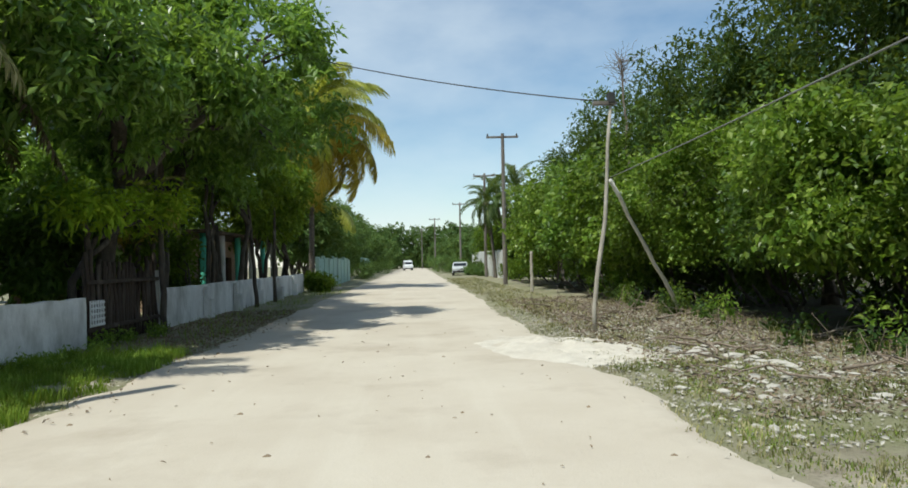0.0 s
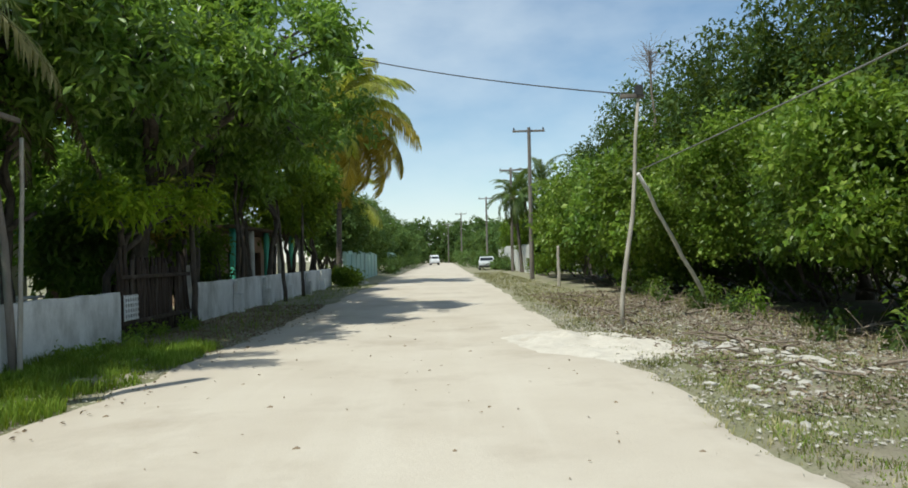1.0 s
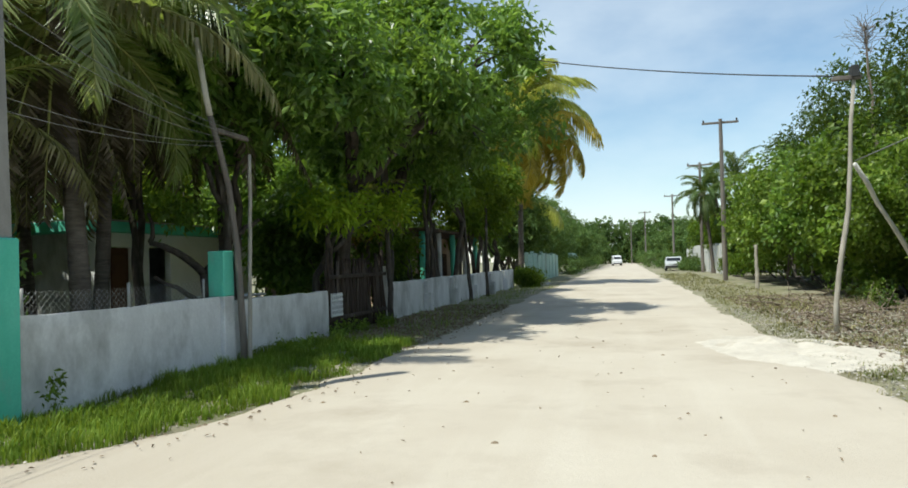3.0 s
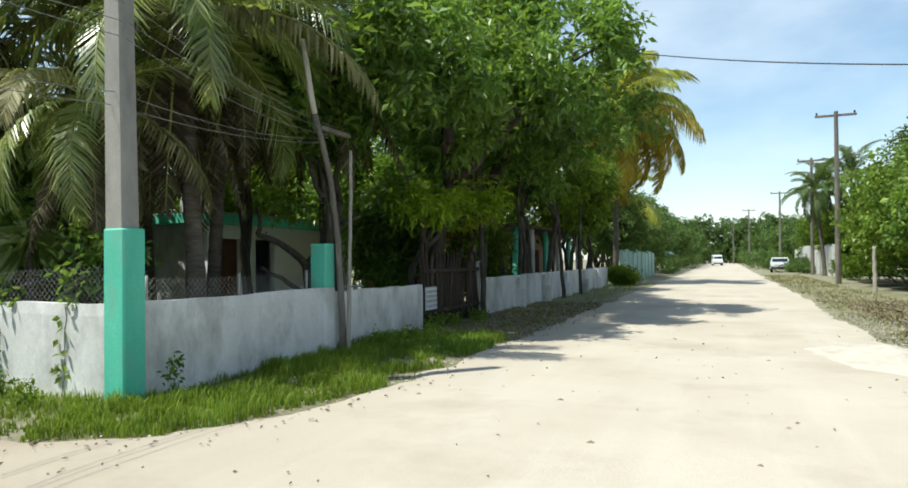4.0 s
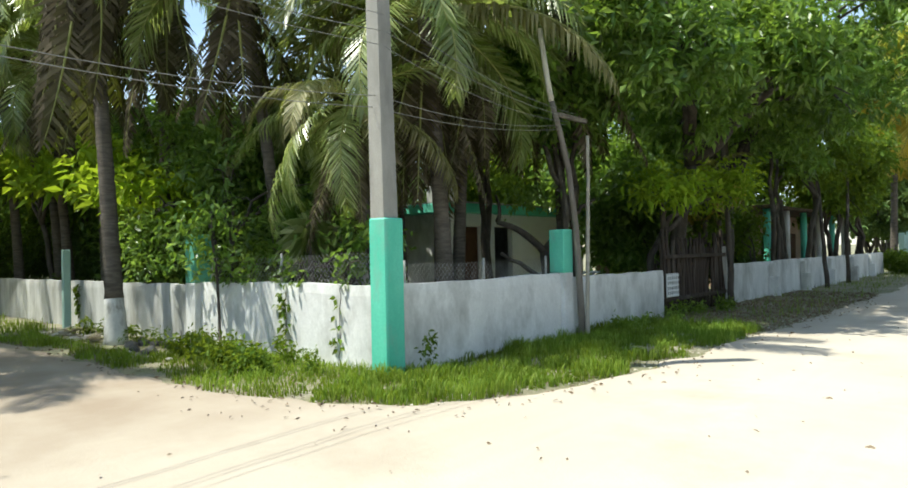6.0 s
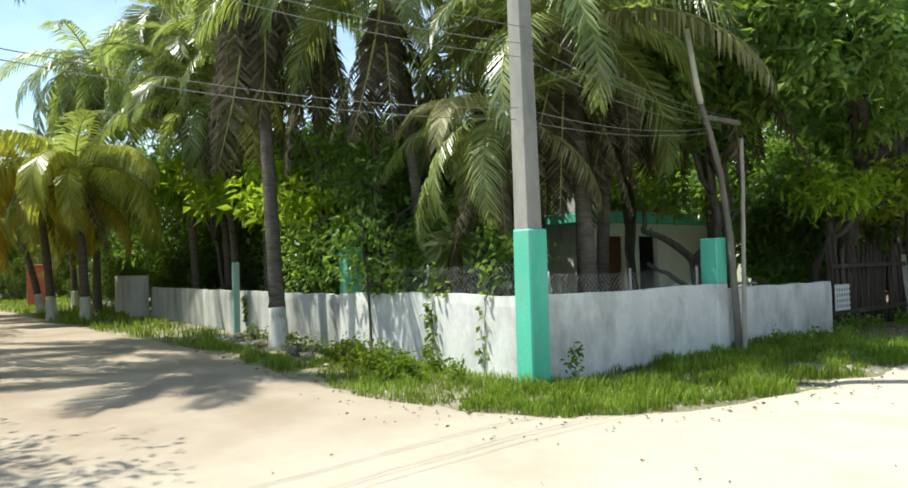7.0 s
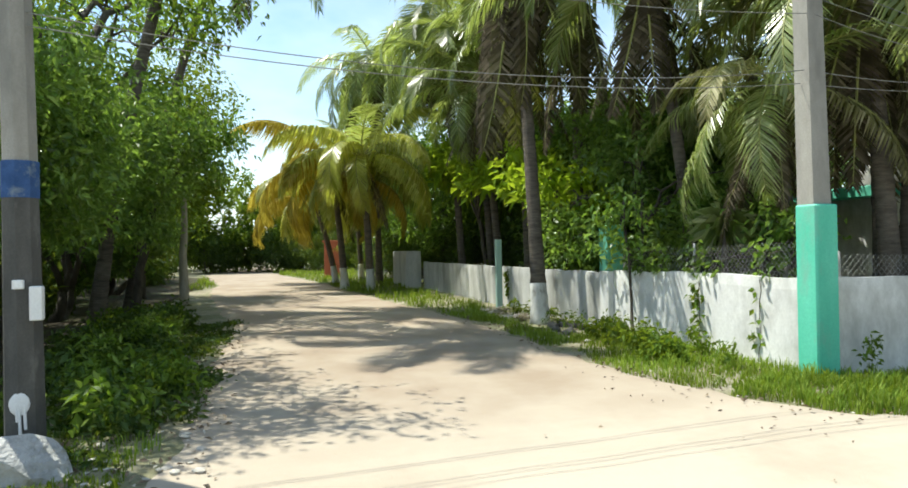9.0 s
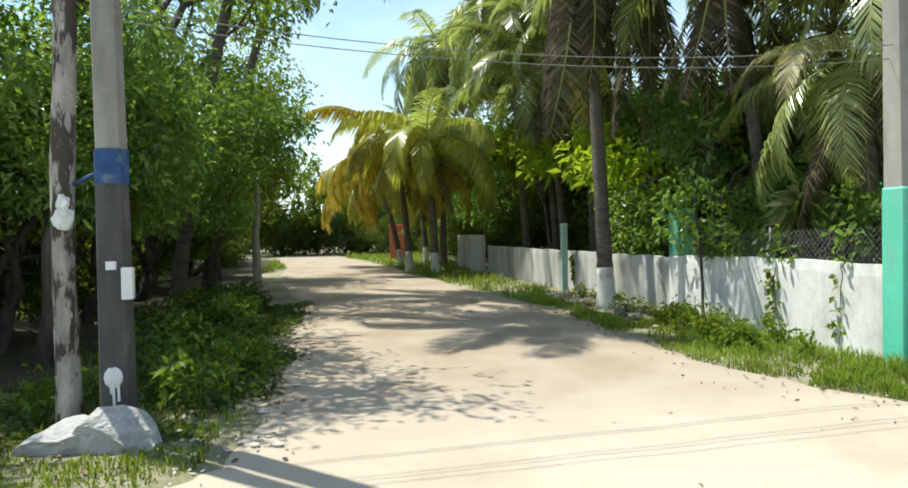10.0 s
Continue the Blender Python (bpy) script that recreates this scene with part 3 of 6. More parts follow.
# ---- garden walls ----
def plaster_wall(name, a, b, height, thick, material, label, seed=0, rough_top=0.02):
    """A rendered wall from a to b (inner faces uneven by a few millimetres), both ends closed."""
    a, b = np.array(a, dtype=float), np.array(b, dtype=float)
    L = np.linalg.norm(b - a)
    u = (b - a) / L
    w = np.array([-u[1], u[0]])
    n = max(3, int(L / 0.12))
    t = np.linspace(0, L, n)
    zs = np.linspace(-0.12, height, 10)
    rows = []
    for side in (-1, 1):
        for z in zs:
            j = 0.005 * field(t + seed * 7, np.full(n, z + side * 3), 0.7)
            top = rough_top * field(t + seed * 3, np.full(n, 1.0), 0.5) * (z / height)
            p = a[None] + u[None] * t[:, None] + w[None] * (side * (thick / 2 - (0.012 if z == zs[-1] else 0)) + j)[:, None]
            rows.append(np.column_stack([p, np.full(n, z) + top]))
    V = np.concatenate(rows)
    R = lambda side, k: (0 if side < 0 else 10) + k
    f = []
    i = np.arange(n - 1)
    for k in range(9):
        for side in (-1, 1):
            A, B = R(side, k) * n, R(side, k + 1) * n
            q = np.stack([A + i, A + i + 1, B + i + 1, B + i], 1)
            f.append(q if side < 0 else q[:, ::-1])
    A, B = R(-1, 9) * n, R(1, 9) * n
    f.append(np.stack([A + i, A + i + 1, B + i + 1, B + i], 1))
    for e in (0, n - 1):
        for k in range(9):
            q = np.array([[R(-1, k) * n + e, R(-1, k + 1) * n + e, R(1, k + 1) * n + e, R(1, k) * n + e]])
            f.append(q if e == 0 else q[:, ::-1])
    return thing(name, label, "wall", kind="structure", data=mesh_of(name, V, f, material, False))


plaster_wall("wall_east_a", (-6.6, 5.82), (-6.6, 9.62), 1.14, 0.15, M_WALL, "low whitewashed plastered garden wall along the street", 1)
plaster_wall("wall_east_b", (-6.6, 9.94), (-6.6, 13.75), 1.05, 0.15, M_WALL, "low whitewashed garden wall beside the gate", 2)
plaster_wall("wall_east_c", (-6.6, 17.7), (-6.6, 39.6), 1.08, 0.15, M_WALL, "long low whitewashed garden wall under the trees", 3)
plaster_wall("wall_south_a", (-11.27, 5.65), (-6.77, 5.65), 1.13, 0.15, M_WALL, "low whitewashed plastered wall along the side street", 4)
plaster_wall("wall_south_b", (-26.5, 5.6), (-11.62, 5.65), 1.06, 0.15, M_WALL_SHADED, "stained whitewashed wall along the side street, greyed for tree shade", 5)


def post(name, at, size, height, label, material=M_TEAL, lower=None, lower_h=0.0):
    x, y = at
    ob = thing(name, label, "wall pillar", (x, y, 0), "teal wall pillars")
    s = size / 2
    if lower:
        part("plinth", box_mesh("plinth", (-s, -s, -0.12), (s, s, lower_h), lower, 0.012), ob, "whitewashed lower part")
    part("shaft", box_mesh("shaft", (-s, -s, lower_h if lower else -0.12), (s, s, height), material, 0.015), ob)
    return ob


post("wall_pillar", (-6.6, 9.78), 0.3, 1.9, "teal-topped whitewashed square pillar in the garden wall", M_TEAL, M_WALL, 1.15)
post("wall_pillar", (-11.45, 5.65), 0.34, 1.95, "faded teal pillar in the side street wall, darkened as if shaded", M_TEAL_SHADED, M_WALL, 1.1)
post("wall_pillar", (-16.85, 5.32), 0.15, 1.78, "thin faded post before the stained wall", M_PALE_TEAL)
plaster_wall("wall_gate_block", (-29.5, 5.15), (-26.6, 5.15), 1.5, 0.6, M_WALL_SHADED, "taller whitewashed block at the end of the wall", 6)
# buttresses of the long wall
for yb in (21.2, 24.6, 28.3, 32.2, 36.0):
    ob = thing("wall_buttress", "whitewashed stepped buttress against the garden wall", "buttress", (-6.4, yb, 0), "wall buttresses")
    part("body", box_mesh("body", (-0.12, -0.16, -0.1), (0.14, 0.16, 0.62), M_WALL, 0.02), ob)
    part("cap", box_mesh("cap", (-0.12, -0.13, 0.624), (0.02, 0.13, 1.02), M_WALL, 0.02), ob)

# corner: square teal pillar cast round a concrete pole
corner = thing("utility_pole", "grey concrete utility pole in a square teal-painted base", "utility pole", (-6.6, 5.65, 0))
h = Heap()
base_lo = [(-0.16, -0.16, -0.15), (0.16, 0.16, 2.0)]
block(h, *base_lo, 0.02)
part("teal_base", h.mesh("teal_base", M_TEAL), corner, "teal-painted square masonry base")
h = Heap()
rr = np.linspace(0.175, 0.12, 14)
tube(h, bent((-0.02, 0.0, 1.9), (-0.1, -0.02, 9.0), 14), rr * 1.0, 4, 0.004)
tube_turn = h.mesh("shaft", M_CONCRETE)
part("shaft", tube_turn, corner, "tapered square grey concrete shaft", pose(0, 0, 0, 0, 0, 45))

# ---- chain-link netting over the walls ----
def netting(a, b, z0, z1, label):
    a, b = np.array(a, dtype=float), np.array(b, dtype=float)
    L = np.linalg.norm(b - a)
    u = (b - a) / L
    ob = thing("chain_link_fence", label, "fence", (a[0], a[1], 0), "chain-link fences")
    h = Heap()
    H = z1 - z0
    for s in (1, -1):
        for k in np.arange(-H, L + H, 0.085):
            t0, t1 = (k, k + H) if s > 0 else (k, k - H)
            za, zb = z0, z1
            lo, hi = min(t0, t1), max(t0, t1)
            if hi < 0 or lo > L:
                continue
            ts = np.clip([t0, t1], 0, L)
            z = z0 + (ts - t0) / (t1 - t0) * H
            p = [np.array([u[0] * ts[i], u[1] * ts[i], z[i] - 0.03 * np.sin(ts[i])]) for i in (0, 1)]
            if np.linalg.norm(p[1] - p[0]) > 0.05:
                tube(h, p, 0.0018, 3, cap=False)
    part("netting", h.mesh("netting", M_STEEL), ob)
    for t in (0.05, L * 0.5, L - 0.05):
        h = Heap()
        tube(h, bent((u[0] * t, u[1] * t, z0 - 0.05), (u[0] * t, u[1] * t, z1 + 0.03), 3), 0.019, 8)
        part("fence_post", h.mesh("fence_post", M_STEEL, True), ob, "galvanised pipe post")
    return ob


netting((-6.64, 5.95), (-6.64, 9.4), 1.13, 1.42, "sagging galvanised chain-link netting above the wall")
netting((-11.1, 5.68), (-6.85, 5.68), 1.12, 1.55, "galvanised chain-link netting above the side wall")

# ---- gate ----
gate = thing("gate", "dark weathered stick gate with a white lattice corner", "gate", (-6.62, 13.8, 0))
for k in range(34):
    yk = 0.12 + k * 0.112
    h = Heap()
    tube(h, bent((rng.normal(scale=0.02), yk, 0.04), (rng.normal(scale=0.04), yk + rng.normal(scale=0.03), 1.75 + rng.uniform(-0.25, 0.3)), 5, jitter=0.012), rng.uniform(0.03, 0.048), 6)
    part("picket", h.mesh("picket", M_WOOD_DARK, True), gate)
for z in (0.35, 1.3):
    part("rail", box_mesh("rail", (0.05, 0.02, z), (0.1, 3.86, z + 0.09), M_WOOD_DARK), gate)
h = Heap()
for k in range(6):
    block(h, (0.12, 0.02 + k * 0.11, 0.45), (0.14, 0.06 + k * 0.11, 0.98), 0)
for k in range(5):
    block(h, (0.142, 0.0, 0.47 + k * 0.11), (0.155, 0.62, 0.51 + k * 0.11), 0)
part("lattice", h.mesh("lattice", M_WHITE), gate, "white lattice panel")

post("gate_post", (-6.6, 17.62), 0.2, 1.55, "weathered whitewashed post at the gate's edge", M_WALL_SHADED)

# ---- utility poles and cables ----
def wooden_pole(at, top, r, label, material=M_POLE_WOOD, name="utility_pole", knots=0.04):
    x, y = at
    ob = thing(name, label, "utility pole", (x, y, 0))
    h = Heap()
    line = bent((0, 0, -0.2), (top[0] - x, top[1] - y, top[2]), 14, jitter=r * 0.12)
    tube(h, line, np.linspace(r, r * 0.72, 14), 9, knots)
    part("shaft", h.mesh("shaft", material, True), ob)
    return ob


def cable(a, b, sag, label, r=0.011, n=18, material=M_WIRE):
    h = Heap()
    tube(h, bent(a, b, n, (0, 0, -sag)), r, 5)
    return thing("overhead_cable", label, "cable", group="overhead cables", data=h.mesh("overhead_cable", material, True))


service = thing("utility_pole", "bent weathered wooden service pole at the wall's pillar", "utility pole", (-6.34, 10.0, 0))
h = Heap()
tube(h, np.array([(0.02, 0, -0.2), (0.0, -0.03, 0.7), (-0.01, -0.12, 1.95), (-0.05, -0.26, 2.96), (-0.08, -0.47, 3.6), (-0.11, -0.66, 4.1)]), [0.062, 0.058, 0.054, 0.05, 0.047, 0.045], 9, 0.05)
part("shaft", h.mesh("shaft", M_POLE_WOOD, True), service)
h = Heap()
tube(h, np.array([(-0.108, -0.645, 4.06), (-0.12, -0.74, 4.4), (-0.16, -0.88, 5.25)]), [0.049, 0.047, 0.043], 8, 0.04)
part("upper_shaft", h.mesh("upper_shaft", M_PALE_STICK, True), service, "bleached pale top length")
part("crossarm", box_mesh("crossarm", (-0.09, -0.55, 3.8), (-0.02, 0.35, 3.88), M_POLE_WOOD), service, "short rough wooden crossarm")
lean = wooden_pole((-6.2, 9.93), (-6.3, 10.26, 3.56), 0.04, "thin bleached stick leaning by the wall", M_STICK, "prop_stick")
lean["category"] = "stick"

lp = thing("utility_pole", "concrete utility pole with a blue band and small boxes", "utility pole", (-6.1, -2.37, 0))
h = Heap()
tube(h, bent((0, 0.0, 2.28), (0.03, -0.1, 8.5), 12), np.linspace(0.125, 0.09, 12), 8, 0.004)
part("shaft", h.mesh("shaft", M_CONCRETE), lp)
h = Heap()
tube(h, bent((0, 0.02, -0.2), (0, 0.0, 2.0), 8), np.linspace(0.15, 0.13, 8), 8, 0.004)
part("tarred_foot", h.mesh("tarred_foot", M_TAR), lp, "darker stained lower shaft")
h = Heap()
tube(h, bent((0, 0, 1.998), (0, 0, 2.282), 3), 0.136, 8)
part("blue_band", h.mesh("blue_band", M_BLUE), lp, "blue painted band")
h = Heap()
tube(h, bent((0.0, 0.0, 2.15), (0.0, -0.34, 1.98), 3), 0.016, 6)
part("blue_tie", h.mesh("blue_tie", M_BLUE, True), lp, "blue cloth tie")
part("meter_box", box_mesh("meter_box", (0.1, 0.1, 1.06), (0.17, 0.19, 1.32), M_WHITE, 0.008), lp, "small pale box")
part("tag", box_mesh("tag", (0.12, -0.02, 1.3), (0.15, 0.06, 1.37), M_WHITE, 0.006), lp, "small white tag")
h = Heap()
bm = bmesh.new()
bmesh.ops.create_icosphere(bm, subdivisions=2, radius=1.0)
sx = np.array([v.co[:] for v in bm.verts])
sf = [[v.index for v in f.verts] for f in bm.faces]
bm.free()
h.add(sx * [0.02, 0.075, 0.09] + [0.135, 0.02, 0.43], sf)
for dy, ln in ((0.0, 0.26), (0.035, 0.18), (-0.02, 0.12)):
    tube(h, bent((0.145, 0.02 + dy, 0.42), (0.15, 0.03 + dy, 0.42 - ln), 3), 0.012, 5)
part("paint_splash", h.mesh("paint_splash", M_WHITE), lp, "white paint splash that ran down")

wp = wooden_pole((-6.12, -2.74), (-6.08, -2.72, 7.5), 0.1, "weathered grey wooden pole with peeling bark", M_PEEL, knots=0.09)
for z, r in ((1.85, 0.055), (1.72, 0.075)):
    part("rag", mesh_of("rag", (sx * [r, r, r * 1.2] * (1 + 0.15 * rng.normal(size=(len(sx), 1)))) + [0.09, 0.02, z], [sf], M_WHITE), wp, "white bundle tied on")

for k, (za, zb, zc) in enumerate(((3.28, 3.42, 3.62), (3.38, 3.56, 3.7), (4.25, 4.2, 3.75), (4.4, 4.36, 3.82), (4.6, 4.55, 3.9))):
    off = 0.06 * k - 0.12
    cable((-6.03, -2.3 + off * 0.3, za + 0.05), (-6.52 + off, 5.5, zb), 0.22 + 0.04 * (k % 2), "grey overhead cable crossing the side street", 0.0048)
    cable((-6.52 + off, 5.6, zb), (-6.37 + off * 0.3, 9.75 + off, zc), 0.12 + 0.03 * (k % 3), "grey overhead cable along the garden wall", 0.0048)

# leaning stick pole with its strut on the opposite verge
np_pole = thing("utility_pole", "crooked thin wooden pole with a slanting strut and small crossarm", "utility pole", (3.7, 14.0, 0))
h = Heap()
tube(h, np.array([(0, 0, -0.2), (0.02, 0, 0.5), (0.1, 0, 1.1), (0.18, -0.02, 1.6), (0.3, -0.05, 2.3), (0.36, -0.08, 3.1), (0.4, -0.1, 3.9), (0.5, -0.14, 4.9)]), [0.055, 0.05, 0.047, 0.049, 0.043, 0.04, 0.037, 0.034], 8, 0.08)
part("shaft", h.mesh("shaft", M_STICK, True), np_pole)
h = Heap()
tube(h, bent((3.0, 2.6, -0.1), (0.42, -0.12, 3.15), 10, jitter=0.015), np.linspace(0.052, 0.04, 10), 8, 0.07)
part("strut", h.mesh("strut", M_PALE_STICK, True), np_pole, "slanting bleached prop")
part("crossarm", box_mesh("crossarm", (0.1, -0.2, 4.72), (0.6, -0.1, 4.8), M_POLE_WOOD), np_pole)
part("switch_box", box_mesh("switch_box", (0.42, -0.24, 4.76), (0.56, -0.06, 4.98), M_RUBBER), np_pole, "small black box")
cable((4.0, 13.85, 4.8), (-6.5, 21.0, 9.0), 0.3, "black service cable crossing the street into the trees", 0.014, 24, M_RUBBER)
cable((4.12, 13.85, 3.2), (5.0, -9.0, 4.1), 0.12, "pale cable stretched along the thicket from the strut", 0.011, 24, M_WIRE)


def street_pole(at, height, label):
    ob = thing("utility_pole", label, "utility pole", (at[0], at[1], 0), "street utility poles")
    h = Heap()
    tube(h, bent((0, 0, -0.2), (0.12, 0, height), 12), np.linspace(0.15, 0.1, 12), 8)
    part("shaft", h.mesh("shaft", M_POLE_WOOD), ob)
    part("crossarm", box_mesh("crossarm", (-0.9, -0.06, height - 0.28), (1.1, 0.06, height - 0.16), M_POLE_WOOD), ob)
    for k in (-0.82, 0.1, 1.0):
        h = Heap()
        tube(h, np.array([(k, 0, height - 0.16), (k, 0, height - 0.1), (k, 0, height)]), [0.03, 0.06, 0.03], 7)
        part("insulator", h.mesh("insulator", M_RUBBER), ob)
    return ob


street_pole((5.5, 41.5), 9.4, "grey wooden utility pole with crossarm on the verge")
street_pole((6.3, 60.5), 9.4, "grey wooden utility pole with crossarm among the trees")
street_pole((6.0, 90.0), 9.4, "far grey wooden utility pole with crossarm")
street_pole((3.5, 121.0), 9.4, "far grey wooden utility pole with crossarm")
street_pole((1.5, 158.0), 9.4, "distant grey wooden utility pole with crossarm")
low_post = wooden_pole((5.3, 30.8), (5.32, 30.8, 1.9), 0.09, "short weathered wooden post at the thicket's edge", M_STICK, "wooden_post")
low_post["category"] = "post"

# ---- houses ----
def wall_with_openings(name, x0, x1, height, thick, openings, material, parent, m, label=""):
    """A wall in the local x-z plane with rectangular holes (x, z, w, h), built of piers and lintels."""
    h = Heap()
    xs = x0
    for (ox, oz, ow, oh) in sorted(openings):
        block(h, (xs, 0, -0.1), (ox, thick, height), 0)
        if oz > 0:
            block(h, (ox, 0, -0.1), (ox + ow, thick, oz), 0)
        block(h, (ox, 0, oz + oh), (ox + ow, thick, height), 0)
        xs = ox + ow
    block(h, (xs, 0, -0.1), (x1, thick, height), 0)
    return part(name, h.mesh(name, material), parent, label, m)


house = thing("house", "small white house with teal eaves and dark doorways", "house", (-13.0, 14.1, 0))
front = pose(0, 0, 0, 0, 0, 90)
ops = [(0.5, 0.0, 0.8, 2.3), (1.95, 0.0, 0.95, 2.3)]
wall_with_openings("wall", 0, 7.2, 2.675, 0.18, ops, M_HOUSE, house, front)
part("wall", box_mesh("wall", (-6, 0, -0.1), (-0.185, 0.18, 2.675), M_WALL), house)
part("wall", box_mesh("wall", (-6, 7.02, -0.1), (-0.185, 7.2, 2.675), M_WALL), house)
part("wall", box_mesh("wall", (-6.2, 0, -0.1), (-6.01, 7.2, 2.675), M_WALL), house)
part("floor_slab", box_mesh("floor_slab", (-5.98, 0.2, -0.1), (-0.2, 7.0, 0.06), M_DARK_IN), house)
part("roof", box_mesh("roof", (-6.5, -0.4, 2.68), (0.3, 7.6, 2.95), M_TEAL, 0.02), house, "teal-edged flat roof slab")
part("roof_deck", box_mesh("roof_deck", (-6.4, -0.3, 2.955), (0.35, 7.5, 2.99), M_CONCRETE, 0), house)
part("column", box_mesh("column", (0.02, 1.5, 0), (0.22, 1.72, 2.675), M_WALL), house)
dr = part("door", box_mesh("door", (-0.14, 0.52, 0.03), (-0.09, 1.28, 2.28), M_DOOR), house, "brown wooden door")
part("door_panel", box_mesh("door_panel", (-0.088, 0.64, 1.2), (-0.07, 1.16, 2.1), M_DOOR), dr)
part("door_panel", box_mesh("door_panel", (-0.088, 0.64, 0.2), (-0.07, 1.16, 1.05), M_DOOR), dr)
tank = thing("water_tank", "pale plastic roof water tank", "water tank", (-14.0, 14.9, 2.99))
h = Heap()
tube(h, np.array([(0, 0, 0), (0, 0, 0.05), (0, 0, 0.75), (0, 0, 0.98), (0, 0, 1.08)]), [0.5, 0.52, 0.52, 0.38, 0.22], 20)
part("body", h.mesh("body", M_TANK, True), tank)
h = Heap()
tube(h, np.array([(0, 0, 1.06), (0, 0, 1.14)]), [0.24, 0.22], 14)
part("lid", h.mesh("lid", M_TANK), tank)

porch = thing("house", "peach house with a porch of teal and white columns", "house", (-9.6, 25.4, 0))
wall_with_openings("wall", 0, 13.0, 2.9, 0.18, [(2.0, 0, 0.9, 2.1), (5.0, 0.9, 1.4, 1.2), (9.0, 0.9, 1.4, 1.2)], M_PEACH, porch, front)
part("wall", box_mesh("wall", (-5, 0, -0.1), (-0.185, 0.18, 2.9), M_PEACH), porch)
part("wall", box_mesh("wall", (-5, 12.8, -0.1), (-0.185, 13.0, 2.9), M_PEACH), porch)
part("wall", box_mesh("wall", (-5.2, 0, -0.1), (-5.01, 13.0, 2.9), M_PEACH), porch)
part("roof", box_mesh("roof", (-5.4, -0.3, 2.905), (2.0, 13.3, 3.02), M_THATCH, 0.02), porch, "dark thatched porch roof")
for k in range(6):
    h = Heap()
    tube(h, bent((1.65, 0.4 + k * 2.45, -0.05), (1.65, 0.4 + k * 2.45, 2.9), 4), 0.13, 12)
    part("column", h.mesh("column", M_TEAL if k % 2 == 0 else M_WALL, True), porch, "round painted porch column")

red = thing("gate_wall", "weathered red painted wall panel beside the side street", "wall panel", (-41.0, 3.4, 0), turn=80)
part("body", box_mesh("body", (-0.6, 0, -0.1), (0.6, 0.2, 2.1), M_BRICKRED, 0.02), red)
part("coping", box_mesh("coping", (-0.7, -0.05, 2.1), (0.7, 0.25, 2.2), M_BRICKRED, 0.02), red)

# far fences of the street
def panel_fence(x, y0, y1, height, material, label, step=2.6):
    ob = thing("street_fence", label, "fence", (x, y0, 0), "street fences")
    y = 0.0
    while y + step <= y1 - y0 + 0.01:
        hh = height + rng.uniform(-0.08, 0.08)
        part("panel", box_mesh("panel", (-0.07, y + 0.13, -0.1), (0.07, y + step - 0.01, hh), material, 0.01), ob)
        part("fence_pillar", box_mesh("fence_pillar", (-0.13, y - 0.12, -0.1), (0.13, y + 0.12, hh + 0.12), material, 0.015), ob)
        y += step
    return ob


panel_fence(-6.4, 44.5, 66.0, 2.05, M_PALE_TEAL, "faded teal panel fence along the street")
panel_fence(-6.2, 78.0, 92.0, 2.1, M_PALE_TEAL, "faded teal panel fence farther along the street")
panel_fence(7.0, 54.0, 84.0, 2.3, M_FENCE_PALE, "pale block fence behind the parked car")


